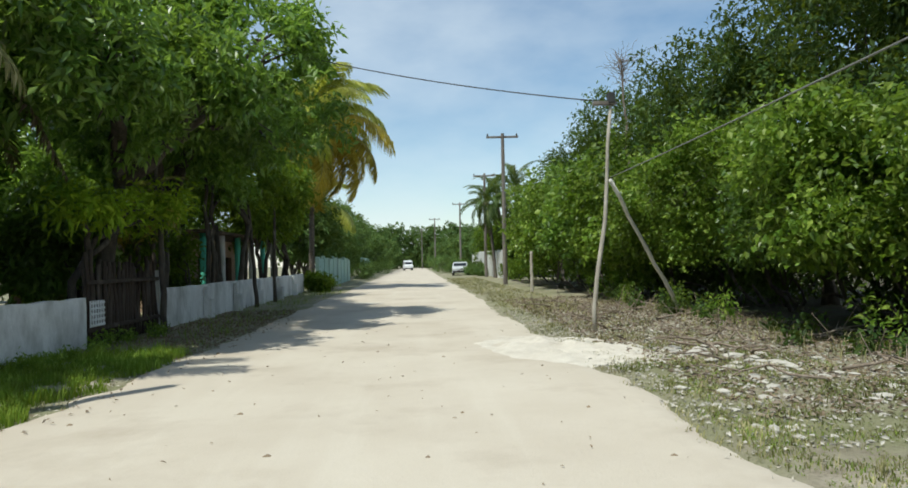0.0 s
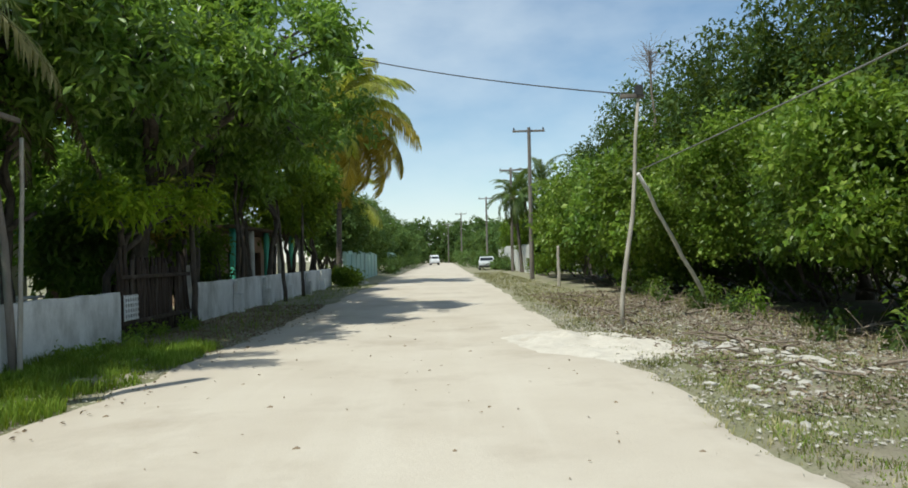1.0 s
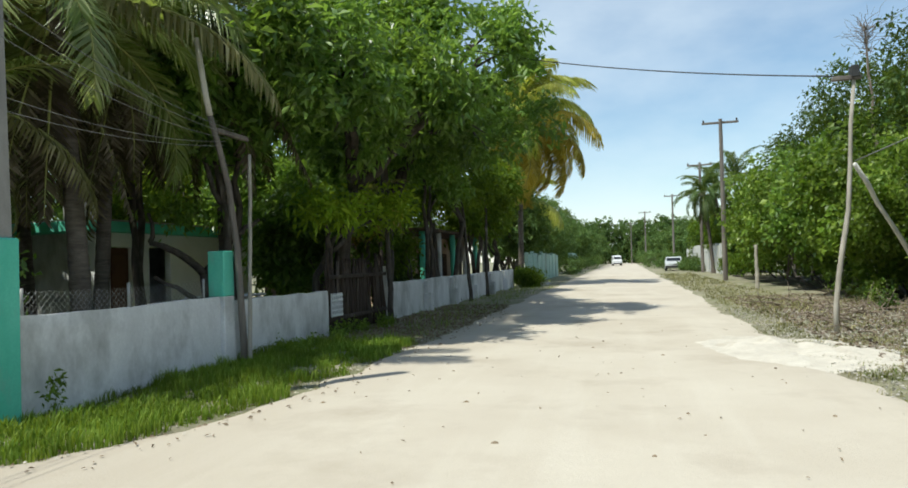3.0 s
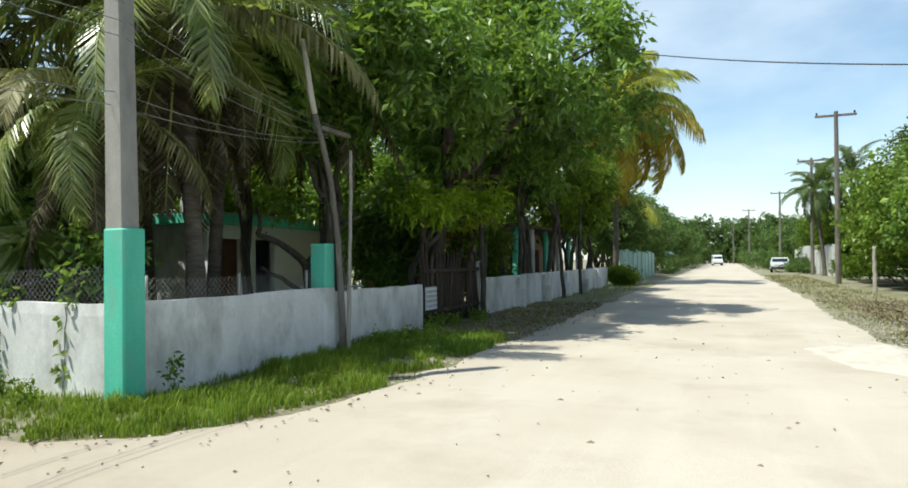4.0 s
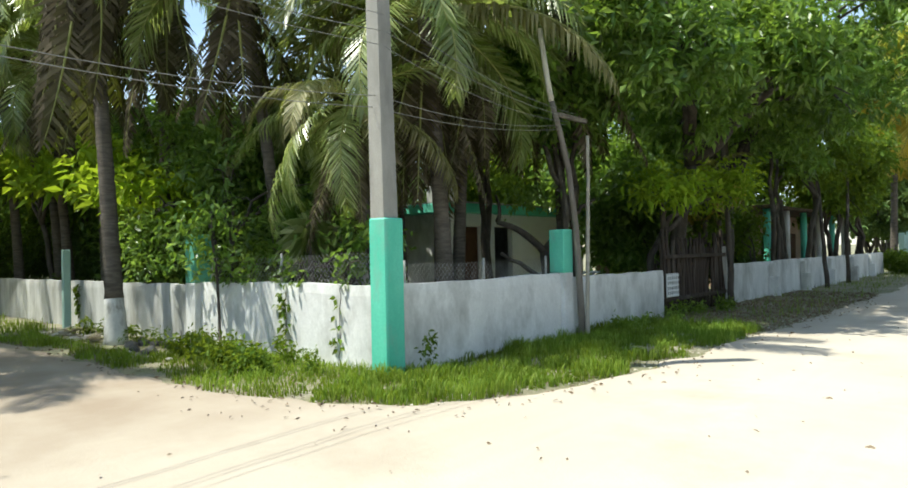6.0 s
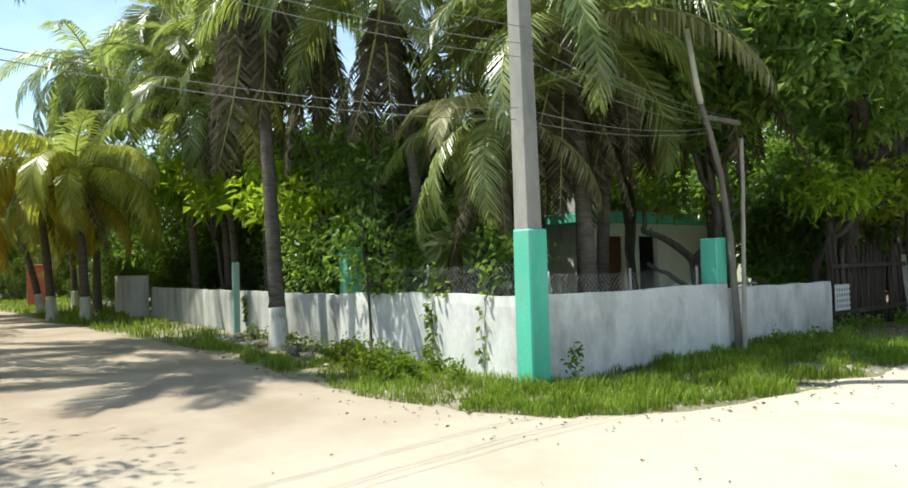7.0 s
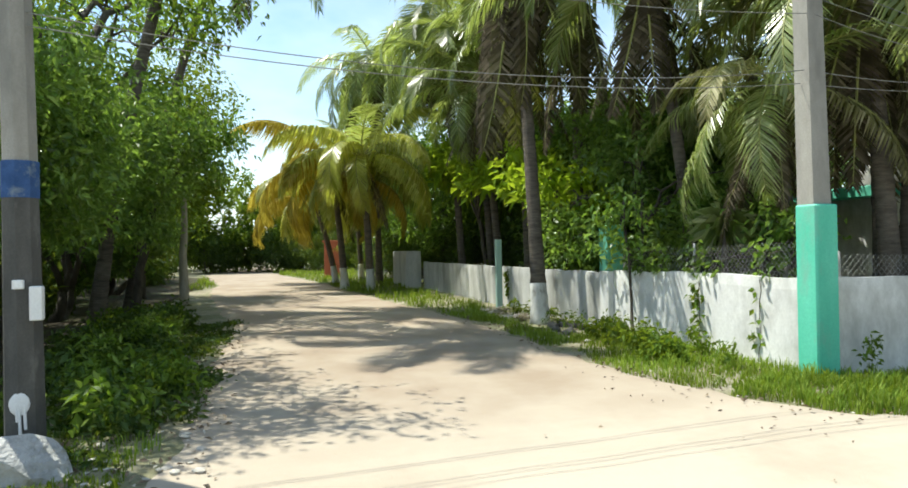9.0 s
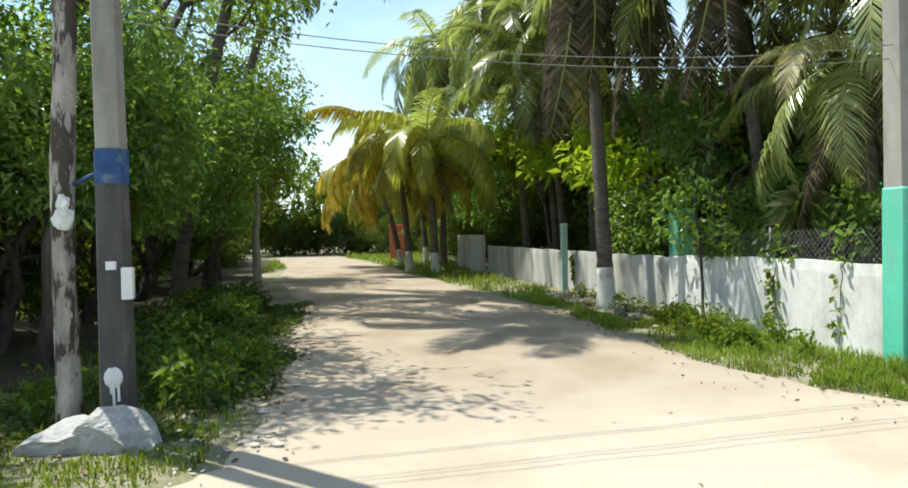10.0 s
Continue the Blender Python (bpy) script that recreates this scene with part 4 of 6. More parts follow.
def vehicle(at, turn, label, length=4.2, tall=1.45, van=False):
    ob = thing("van" if van else "car", label, "van" if van else "car", (*at, 0.0), turn=turn)
    hw = 0.85
    prof = [(-0.5, 0.3), (-0.5, 0.75), (-0.46, 0.9), (-0.3, 0.95), (-0.18, 1.4), (0.22, 1.42), (0.36, 0.98), (0.5, 0.85), (0.5, 0.3)]
    if van:
        prof = [(-0.5, 0.35), (-0.5, 1.0), (-0.44, 1.15), (-0.36, 1.9), (0.48, 2.0), (0.5, 1.9), (0.5, 0.35)]
    h = Heap()
    n = len(prof)
    v = []
    for s in (-1, 1):
        for (a, z) in prof:
            v.append((a * length, s * hw * (0.86 if z > 1.1 else 1.0), z * tall / 1.42 if not van else z))
    q = [[i, (i + 1) % n, n + (i + 1) % n, n + i] for i in range(n)]
    h.v, h.f, h.n = [np.array(v)], [np.array(q)], 2 * n
    fan = [[0, i, i + 1] for i in range(1, n - 1)]
    h.f.append(np.array(fan)[:, ::-1])
    h.f.append(np.array(fan) + n)
    part("body", h.mesh("body", M_CAR if not van else M_WHITE), ob)
    zr = (0.98, 1.34) if not van else (1.2, 1.75)
    for s in (-1, 1):
        part("side_window", box_mesh("side_window", (-0.2 * length, s * hw * 0.93 - 0.01, zr[0]), (0.2 * length, s * hw * 0.93 + 0.01, zr[1]), M_GLASS_DARK), ob)
    fx = -0.245 * length if not van else -0.41 * length
    part("windscreen", box_mesh("windscreen", (-0.02, -0.68, -0.24), (0.02, 0.68, 0.2), M_GLASS_DARK), ob, "", Matrix.Translation((fx - 0.03, 0, 1.2 if not van else 1.5)) @ pose(0, 0, 0, 0, 50 if not van else 22, 0))
    for wx in (-0.32, 0.32):
        for s in (-1, 1):
            h = Heap()
            tube(h, bent((wx * length, s * 0.68, 0.31), (wx * length, s * 0.88, 0.31), 2), 0.31, 16)
            wh = part("wheel", h.mesh("wheel", M_TYRE), ob)
            h = Heap()
            tube(h, bent((wx * length, s * 0.87, 0.31), (wx * length, s * 0.895, 0.31), 2), 0.18, 12)
            part("rim", h.mesh("rim", M_CAR), wh)
    for s in (-1, 1):
        part("headlight", box_mesh("headlight", (-0.505 * length, s * 0.62 - 0.16, 0.62), (-0.495 * length, s * 0.62 + 0.16, 0.76), M_WHITE), ob)
    part("bumper", box_mesh("bumper", (-0.52 * length, -0.8, 0.34), (-0.49 * length, 0.8, 0.52), M_TYRE), ob)
    return ob


vehicle((4.9, 74.5), 86, "silver parked hatchback half hidden by bushes")
vehicle((-1.6, 135.0), 95, "distant white van on the street", 4.6, van=True)

table = thing("garden_table", "white plastic garden table in the shaded yard", "table", (-9.3, 14.1, 0))
part("tabletop", box_mesh("tabletop", (-0.6, -0.8, 0.95), (0.6, 0.8, 1.0), M_WHITE, 0.015), table)
for sx2 in (-0.5, 0.5):
    for sy in (-0.7, 0.7):
        h = Heap()
        tube(h, bent((sx2, sy, 0), (sx2 * 0.94, sy * 0.94, 0.95), 3), 0.035, 8)
        part("leg", h.mesh("leg", M_WHITE, True), table)


# ---- trees over the garden wall ----
tree("almond_tree", (-7.4, 15.6), "large leafy tree with glossy green leaves overhanging the wall",
     [(-5.9, 14.4, 5.9, 2.5, 2.6, 2.0), (-5.7, 11.7, 5.6, 1.5, 1.7, 1.3), (-4.6, 18.2, 6.6, 2.7, 2.9, 2.4), (-7.2, 17.6, 8.0, 2.6, 2.6, 2.2), (-3.7, 19.6, 7.8, 1.5, 1.4, 1.2) ], 3300, 12, 0.25, M_LEAF, 0.2, group="street trees", spread=0.24, gaps=0.5, ratio=0.4)
# bright leaf colour replaces the sun that the crown above blocks
tree("almond_tree", (-7.2, 14.4), "small low tree by the gate, leaf sprays brightened as if sunlit",
     [(-6.5, 13.9, 2.9, 0.9, 1.0, 0.4), (-6.1, 16.0, 3.0, 1.1, 1.3, 0.45) ], 150, 12, 0.22, M_LEAF_BRIGHT, 0.09, group="street trees", gaps=0.45, ratio=0.36)
tree("almond_tree", (-7.6, 20.5), "leafy street tree behind the garden wall",
     [(-6.2, 22.0, 6.2, 2.2, 2.6, 2.3), (-8.5, 20.0, 7.0, 2.6, 2.6, 2.4) ], 1500, 12, 0.27, M_LEAF, 0.17, group="street trees")
tree("almond_tree", (-7.4, 26.2), "leafy street tree with several thin trunks", [(-6.9, 26.5, 5.6, 2.2, 3.0, 2.1), (-8.5, 25, 7.2, 2.5, 2.5, 2.2)], 1200, 14, 0.26, M_LEAF_DARK, 0.16, group="street trees", stems=3)
tree("almond_tree", (-7.4, 32.5), "leafy street tree with several thin trunks", [(-7.2, 32.0, 5.2, 2.2, 3.2, 2.2)], 900, 14, 0.27, M_LEAF_DARK, 0.16, group="street trees", stems=3)
tree("almond_tree", (-7.6, 38.0), "leafy dark tree at the wall's end", [(-8.0, 37.5, 4.6, 1.9, 2.4, 2.0)], 600, 15, 0.22, M_LEAF_DARK, 0.15, group="street trees", stems=2)
for k, (x, y, z) in enumerate(((-7.7, 19.2, 2.3), (-7.6, 21.8, 2.0))):
    tree("garden_shrub", (x, y), "shaded leafy shrub behind the garden wall", [(x, y, z, 0.7, 1.0, 0.7)], 130, 11, 0.18, M_LEAF_DARK, 0.05, "shrub", "wall shrubs", stems=2)
# slim trunks under the canopy
for k, (x, y) in enumerate(((-6.2, 17.0), (-7.0, 18.6), (-6.9, 22.8), (-7.1, 24.0), (-6.2, 26.6), (-6.95, 28.0), (-6.2, 30.0), (-7.0, 34.5))):
    h = Heap()
    tube(h, bent((0, 0, -0.1), (rng.normal(scale=0.3), rng.normal(scale=0.3), 4.6), 10, jitter=0.03), np.linspace(0.085, 0.05, 10), 7, 0.05)
    ob = thing("tree_trunk", "slim bare trunk standing by the garden wall", "tree trunk", (x, y, 0), "slim trunks")
    part("bark", h.mesh("bark", M_BARK, True), ob)
# dark yard planting that closes the view behind the trees
for k, (x, y, z, rx_, ry_, rz_) in enumerate(((-8.5, 12.5, 5.3, 1.6, 1.7, 1.3), (-11.0, 12.9, 5.6, 2.0, 1.6, 1.7), (-10.8, 19.5, 4.6, 2.4, 2.4, 2.6), (-9.0, 16.9, 2.6, 1.3, 1.8, 1.9), (-16.5, 9.5, 3.4, 2.6, 2.0, 2.6), (-12.8, 8.6, 3.0, 1.8, 1.4, 2.0), (-20.0, 9.0, 3.6, 3.0, 2.2, 2.9),
                                              (-25.5, 9.0, 4.0, 3.2, 2.4, 3.3), (-18.0, 13.5, 4.5, 3.4, 3.0, 2.3), (-21.5, 11.5, 4.7, 3.0, 2.6, 2.5), (-27.5, 11.0, 5.0, 3.2, 2.6, 2.8), (-33.5, 11.5, 6.2, 3.2, 2.8, 3.6), (-21.0, 20.0, 4.6, 3.4, 4.0, 2.8), (-17.0, 27.0, 5.5, 3.4, 4.0, 3.4), (-12.0, 27.0, 6.5, 3, 4, 2.6), (-13.0, 36.0, 5.5, 3, 4, 3), (-16.0, 22.0, 5.4, 3, 4, 2.6), (-32.0, 8.0, 4.2, 3.2, 2.6, 3.6), (-38.5, 8.0, 4.5, 3.4, 3.0, 3.8), (-19.5, 24.0, 4.2, 3.2, 3.0, 3.4), (-11.0, 35.0, 4.5, 2.6, 2.6, 3.0))):
    tree("yard_tree", (x, y + 0.4), "dense dark green shade tree in the yard", [(x, y, z, rx_, ry_, rz_)], 900, 12, 0.28, M_LEAF if k % 3 != 1 else M_LEAF_DARK, 0.13, group="yard trees", stems=2, shell=0.35, gaps=0.34)
# low hedges in the deep-shade leaf colour that close the yards and the woods' edges
for k, (x, y, z, a, b, c) in enumerate(((-12.6, 8.2, 1.3, 1.5, 0.9, 1.1), (-15.5, 8.0, 1.4, 1.7, 0.9, 1.2), (-18.8, 8.2, 1.5, 1.8, 0.9, 1.3), (-22.2, 8.2, 1.5, 1.8, 0.9, 1.3), (-26.0, 8.0, 1.5, 2.0, 1.0, 1.4), (-30.0, 7.4, 1.5, 2.2, 1.0, 1.4), (-9.6, 20.6, 1.4, 1.0, 2.0, 1.3), (-8.4, 23.6, 1.2, 0.8, 1.5, 1.1),
                                        (10.2, 9.0, 1.6, 1.4, 2.2, 1.6), (10.2, 13.2, 1.7, 1.4, 2.4, 1.7), (10.0, 17.8, 1.7, 1.4, 2.4, 1.7), (9.8, 22.5, 1.3, 1.4, 2.4, 1.3), (12.6, 7.0, 1.8, 1.4, 2.6, 1.9), (12.8, 11.2, 1.8, 1.4, 2.6, 1.9), (12.8, 15.6, 1.8, 1.4, 2.6, 1.9), (12.6, 20.2, 1.8, 1.4, 2.6, 1.9), (12.2, 25.0, 1.8, 1.4, 2.6, 1.9), (13.0, 3.0, 1.8, 1.6, 2.6, 1.9), (9.4, 27.5, 1.3, 1.4, 2.6, 1.3), (9.4, 33.0, 1.3, 1.4, 2.8, 1.3),
                                        (-8.2, -6.2, 1.1, 1.3, 1.0, 1.1), (-11.0, -6.0, 1.1, 1.7, 1.0, 1.1), (-14.5, -6.0, 1.2, 1.8, 1.0, 1.2), (-18.5, -6.2, 1.2, 2.0, 1.0, 1.2), (-23.0, -7.0, 1.3, 2.4, 1.0, 1.3), (-28.5, -7.6, 1.4, 2.8, 1.2, 1.4), (-35.0, -9.0, 1.5, 3.2, 1.4, 1.5), (-10.0, -9.0, 1.6, 2.6, 1.4, 1.6), (-6.6, -8.4, 1.4, 1.8, 1.4, 1.5), (-15.5, -9.5, 1.8, 3.2, 1.4, 1.8),
                                        (-46.0, 6.6, 1.5, 3.0, 1.4, 1.5), (-52.5, 4.0, 1.6, 1.6, 2.4, 1.6), (-54.5, 0.0, 1.6, 1.6, 2.6, 1.6), (-54.0, -5.0, 1.7, 1.6, 2.6, 1.7), (-61.0, -2.0, 1.8, 1.6, 3.0, 1.8), (-61.0, 3.5, 1.8, 1.6, 3.0, 1.8), (-60.0, -8.0, 1.8, 1.6, 3.2, 1.8), (-64.0, 8.0, 1.8, 2.0, 3.2, 1.8), (-47.0, -8.2, 1.5, 3.0, 1.2, 1.5), (-41.0, -6.6, 1.2, 2.6, 1.0, 1.2), (-36.0, 6.4, 1.3, 2.4, 1.0, 1.3), (6.8, 70.5, 0.9, 1.2, 1.6, 0.8), (-36.0, -5.8, 0.9, 2.4, 0.8, 0.9))):
    tree("hedge_bush", (x, y), "dense undergrowth bush, leaves darkened for deep shade", [(x, y, z, a, b, c)], 420, 12, 0.19, M_LEAF_SHADED, 0.05, "bush", "undergrowth bushes", stems=3, shell=0.4, gaps=0.1, low=-0.5)
# bright shrub over the side wall
tree("papaya_shrub", (-16.2, 6.9), "bright yellow-green broad-leaved shrub over the side wall", [(-16.4, 6.5, 3.2, 1.6, 1.0, 0.7), (-14.0, 6.4, 2.7, 1.0, 0.7, 0.4), (-18.0, 6.6, 3.9, 1.0, 0.8, 0.6)], 100, 9, 0.36, M_LEAF_BRIGHT, 0.07, "shrub", gaps=0.4)
tree("papaya_shrub", (-22.6, 6.9), "tall yellow-green broad-leaved shrub over the stained wall", [(-23.6, 6.3, 4.5, 1.9, 0.8, 0.8), (-20.6, 6.3, 3.7, 1.3, 0.7, 0.6), (-26.0, 6.4, 5.0, 1.2, 0.7, 0.6)], 150, 9, 0.44, M_LEAF_BRIGHT, 0.08, "shrub", gaps=0.4)
tree("garden_shrub", (-9.3, 6.7), "green garden shrub behind the netting", [(-10.6, 6.6, 1.8, 0.8, 0.6, 0.7), (-8.3, 6.7, 1.6, 0.6, 0.5, 0.5)], 100, 12, 0.17, M_LEAF, 0.05, "shrub", stems=2)
tree("garden_shrub", (-14.8, 6.5), "green garden shrub behind the stained wall", [(-14.6, 6.4, 1.8, 1.2, 0.6, 0.9)], 160, 12, 0.17, M_LEAF, 0.05, "shrub", stems=2)
tree("garden_tree", (-12.6, 7.4), "leafy green garden tree behind the side wall", [(-12.4, 6.9, 3.4, 1.3, 0.8, 0.9), (-14.3, 7.0, 4.1, 1.2, 0.8, 1.0), (-10.2, 6.9, 2.7, 0.9, 0.6, 0.5)], 240, 11, 0.2, M_LEAF, 0.08, group="garden trees", stems=2, gaps=0.4)
# spiky rosette plant behind the netting
yucca = thing("yucca_plant", "spiky pale green yucca on a short stem", "yucca", (-9.6, 6.7, 0))
h = Heap()
tube(h, bent((0, 0, -0.1), (0.05, -0.05, 1.85), 8, jitter=0.01), np.linspace(0.07, 0.05, 8), 8, 0.05)
part("stem", h.mesh("stem", M_PALM_TRUNK, True), yucca)
n = 150
a = rng.uniform(0, 2 * np.pi, n)
el = rng.uniform(-0.9, 1.3, n)
way = np.stack([np.cos(a) * np.cos(el), np.sin(a) * np.cos(el), np.sin(el)], 1)
part("rosette", leaf_heap(Heap(), np.tile([0.05, -0.05, 1.9], (n, 1)) + way * 0.05, way, rng.uniform(0.4, 0.7, n), 0.026, 0.2, 0.5).mesh("rosette", M_FROND), yucca)
# crooked dark tree in front of the house
frangi = thing("frangipani_tree", "bare crooked dark tree in front of the house", "tree", (-8.5, 12.1, 0))
h = Heap()
for a, b, r0, r1 in (((0, 0, -0.1), (-0.2, 0.3, 1.5), 0.13, 0.11), ((-0.2, 0.3, 1.5), (-0.9, -0.5, 2.2), 0.09, 0.06), ((-0.2, 0.3, 1.5), (0.1, 0.9, 2.3), 0.1, 0.07), ((0.1, 0.9, 2.3), (0.1, 0.4, 2.9), 0.06, 0.04),
                     ((0.1, 0.9, 2.3), (0.4, 1.5, 2.7), 0.06, 0.04), ((-0.9, -0.5, 2.2), (-1.0, -0.4, 2.8), 0.05, 0.03), ((-0.1, 0.0, 0.8), (-0.5, -0.9, 1.5), 0.06, 0.04)):
    tube(h, bent(a, b, 6, (0.05, 0.05, 0.05), 0.02), np.linspace(r0, r1, 6), 8, 0.04)
part("trunk", h.mesh("trunk", M_BARK, True), frangi)
part("crown", crown([(-0.6, 0.3, 2.9, 0.8, 0.9, 0.3)], 26, 9, 0.2).mesh("crown", M_LEAF), frangi)

# palms
palm((-6.35, 41.5), (-6.0, 41.2, 10.0), "coconut palm with golden drooping fronds at the wall's end", 50, ("young",), 4, gold_from=0.48, low=-75, scale=1.3, radius=0.17)
palm((-11.4, 9.2), (-11.6, 8.9, 5.3), "coconut palm with drooping fronds behind the corner wall", 22, ("green", "green", "dry"), 4, turn=20, low=-35)
palm((-10.2, 10.6), (-10.6, 10.9, 7.6), "leaning coconut palm in the yard", 18, ("green", "green", "dry"), 10, turn=75, low=-40, skirt_scale=1.4)
palm((-9.75, 10.6), (-9.5, 10.9, 6.4), "coconut palm by the garden wall", 20, ("green", "green", "dry"), 18, turn=140, low=-40, skirt_scale=1.1)
palm((-13.0, 4.85), (-14.3, 4.8, 9.0), "tall coconut palm with a lime-washed foot before the wall", 20, ("green",), 18, 1.0, 0.15, turn=10, low=-40, skirt_scale=1.6)
palm((-15.6, 7.0), (-15.8, 7.2, 8.4), "coconut palm with a skirt of dried fronds", 19, ("green",), 8, turn=50, skirt_scale=1.4)
palm((-18.6, 6.9), (-18.9, 6.7, 8.0), "coconut palm with a skirt of dried fronds", 19, ("green",), 8, turn=100, skirt_scale=1.4)
palm((-8.75, 13.3), (-8.8, 13.0, 7.6), "dark coconut palm before the house", 20, ("green", "green", "dry"), 18, turn=33, low=-45, scale=1.1, skirt_scale=1.2)
palm((-7.5, 18.4), (-7.3, 18.6, 3.5), "small palm with hanging dried orange fronds by the wall", 14, ("dry", "gold"), 6, turn=12, low=-70, high=40, scale=0.42, radius=0.08)
palm((-12.6, 11.8), (-12.9, 11.4, 8.6), "coconut palm deep in the yard", 16, ("green",), 6, turn=160)
palm((-22.8, 7.2), (-22.6, 6.4, 8.6), "coconut palm above the wall's end", 17, ("green",), 10, turn=200)
palm((-8.4, 7.1), (-8.65, 6.85, 4.0), "small palm with hanging pale fronds behind the netting", 15, ("green", "dry", "green"), 7, turn=100, low=-58, high=25, scale=0.68, radius=0.07)
palm((-7.75, 8.1), (-8.2, 8.1, 5.6), "coconut palm with drooping fronds close behind the corner", 26, ("green", "green", "dry", "green"), 10, turn=236, radius=0.15, high=60, low=-28, scale=1.0)
palm((-10.6, 6.9), (-11.2, 6.3, 7.0), "coconut palm with a dried skirt behind the side wall", 20, ("green", "green", "dry"), 7, turn=300, high=55, low=-25, radius=0.12, skirt_scale=1.15)
palm((-24.5, 6.6), (-25.0, 5.9, 10.4), "tall coconut palm behind the young palms", 24, ("green",), 10, turn=20, high=18, low=-62, scale=1.3)
palm((-28.4, 2.6), (-28.9, 2.2, 4.7), "young coconut palm with arching yellow-green fronds", 20, ("young", "gold", "young"), 1, 1.0, 0.15, turn=30, high=34, low=-32, gold_side=-110, scale=1.05)
palm((-26.5, 3.4), (-26.4, 3.1, 5.2), "young coconut palm with arching yellow-green fronds", 20, ("young", "young", "green"), 1, 1.0, 0.15, turn=80, high=34, low=-35, scale=1.05)
palm((-33.0, 2.7), (-33.6, 1.7, 4.1), "young coconut palm with yellow fronds beside the side street", 15, ("young", "young", "gold"), 0, 0.9, 0.14, turn=130, high=32, low=-30, gold_side=-100)
palm((-30.6, 4.4), (-30.4, 4.3, 10.2), "tall coconut palm behind the young palms", 26, ("green",), 8, turn=50, high=14, low=-62, scale=1.25)
palm((-21.4, 7.0), (-21.0, 6.2, 6.9), "coconut palm above the wall's end", 18, ("green",), 8, turn=140, low=-40)
palm((-36.5, 4.4), (-36.5, 4.0, 6.0), "coconut palm beside the side street", 16, ("green", "young"), 0, 0.9, 0.14, turn=10)
palm((-15.8, -4.0), (-15.3, -1.6, 10.6), "tall coconut palm leaning over the side street", 20, ("green",), 3, turn=15, low=-30)
palm((-20.6, -4.2), (-20.2, -1.4, 10.8), "tall coconut palm leaning over the side street", 20, ("green",), 3, turn=75, low=-30)
# fronds coloured as shaded, so these palms read as dark silhouettes
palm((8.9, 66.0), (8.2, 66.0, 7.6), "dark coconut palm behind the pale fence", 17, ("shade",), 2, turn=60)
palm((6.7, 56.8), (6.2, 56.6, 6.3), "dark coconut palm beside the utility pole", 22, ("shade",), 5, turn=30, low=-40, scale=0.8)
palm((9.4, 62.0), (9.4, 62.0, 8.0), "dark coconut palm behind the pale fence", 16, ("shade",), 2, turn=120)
palm((-8.2, 52.0), (-8.0, 52.0, 6.0), "coconut palm over the teal fence", 15, ("young", "green"), 0, turn=200)

# ---- thicket on the opposite verge ----
for k, (x, y, r, top) in enumerate(((8.8, 8.2, 2.0, 4.0), (8.1, 11.0, 1.9, 4.7), (9.2, 13.8, 2.0, 4.3), (8.5, 16.8, 2.1, 5.4), (8.6, 20.2, 2.0, 4.8), (7.5, 23.4, 1.9, 5.9), (7.4, 27.8, 1.9, 5.8), (7.3, 31.8, 1.9, 6.2), (7.4, 36.0, 1.9, 6.0), (7.9, 40.5, 1.9, 5.5))):
    near = y < 22
    lumps = [(x - 0.5, y, top * 0.62, r, 2.0, top * 0.35), (x - 0.55, y + 1.1, top * 0.42, r * 0.75, 1.1, top * 0.22)]
    if not near:
        lumps.append((x + 0.6, y + 0.4, top * 0.3, r * 0.9, 1.9, top * 0.26))
    tree("thicket_shrub", (x + 0.9, y), "dense vine-covered shrub with pale green leaves", lumps,
         1150 if near else 620, 13, 0.145 if near else 0.22, (M_LEAF_VINE, M_LEAF_VINE, M_LEAF, M_LEAF_VINE)[k % 4], 0.08, "shrub", "thicket shrubs", stems=4, gaps=0.4, shell=0.6, ratio=0.7, low=0.75 if near else 0.1)
for k, (x, y, top) in enumerate(((11.2, 9.0, 11.0), (11.4, 13.0, 12.0), (11.0, 17.4, 11.0), (10.4, 22.0, 9.2), (10.6, 26.0, 8.2), (10.2, 30.5, 9.4), (10.0, 37.0, 8.8), (11.0, 44.5, 7.5), (11.5, 51.0, 6.5))):
    # crowns behind the thicket take their shade from the leaf colour
    tree("wild_tree", (x, y), "tall wild tree behind the thicket", [(x, y, top * 0.72, 2.7, 2.8, top * 0.28), (x - 0.8, y + 1.0, top * 0.5, 2.2, 2.4, top * 0.24)], 1150, 14, 0.21, M_LEAF_SHADED, 0.17, group="wild trees", gaps=0.36)
bare = thing("bare_snag", "leafless twiggy treetop above the thicket", "dead tree", (8.5, 25.6, 0))
h = Heap()
tube(h, bent((0, 0, 0), (-0.3, 0, 9.2), 12, jitter=0.05), np.linspace(0.08, 0.03, 12), 6)
for k in range(60):
    z = 8.2 + rng.random() * 1.0
    tube(h, bent((-0.27, 0, z), (-0.27 + rng.normal(scale=0.55), rng.normal(scale=0.55), z + rng.uniform(0.05, 0.8)), 6, jitter=0.05), np.linspace(0.012, 0.004, 6), 4)
part("snag", h.mesh("snag", M_TWIG), bare)

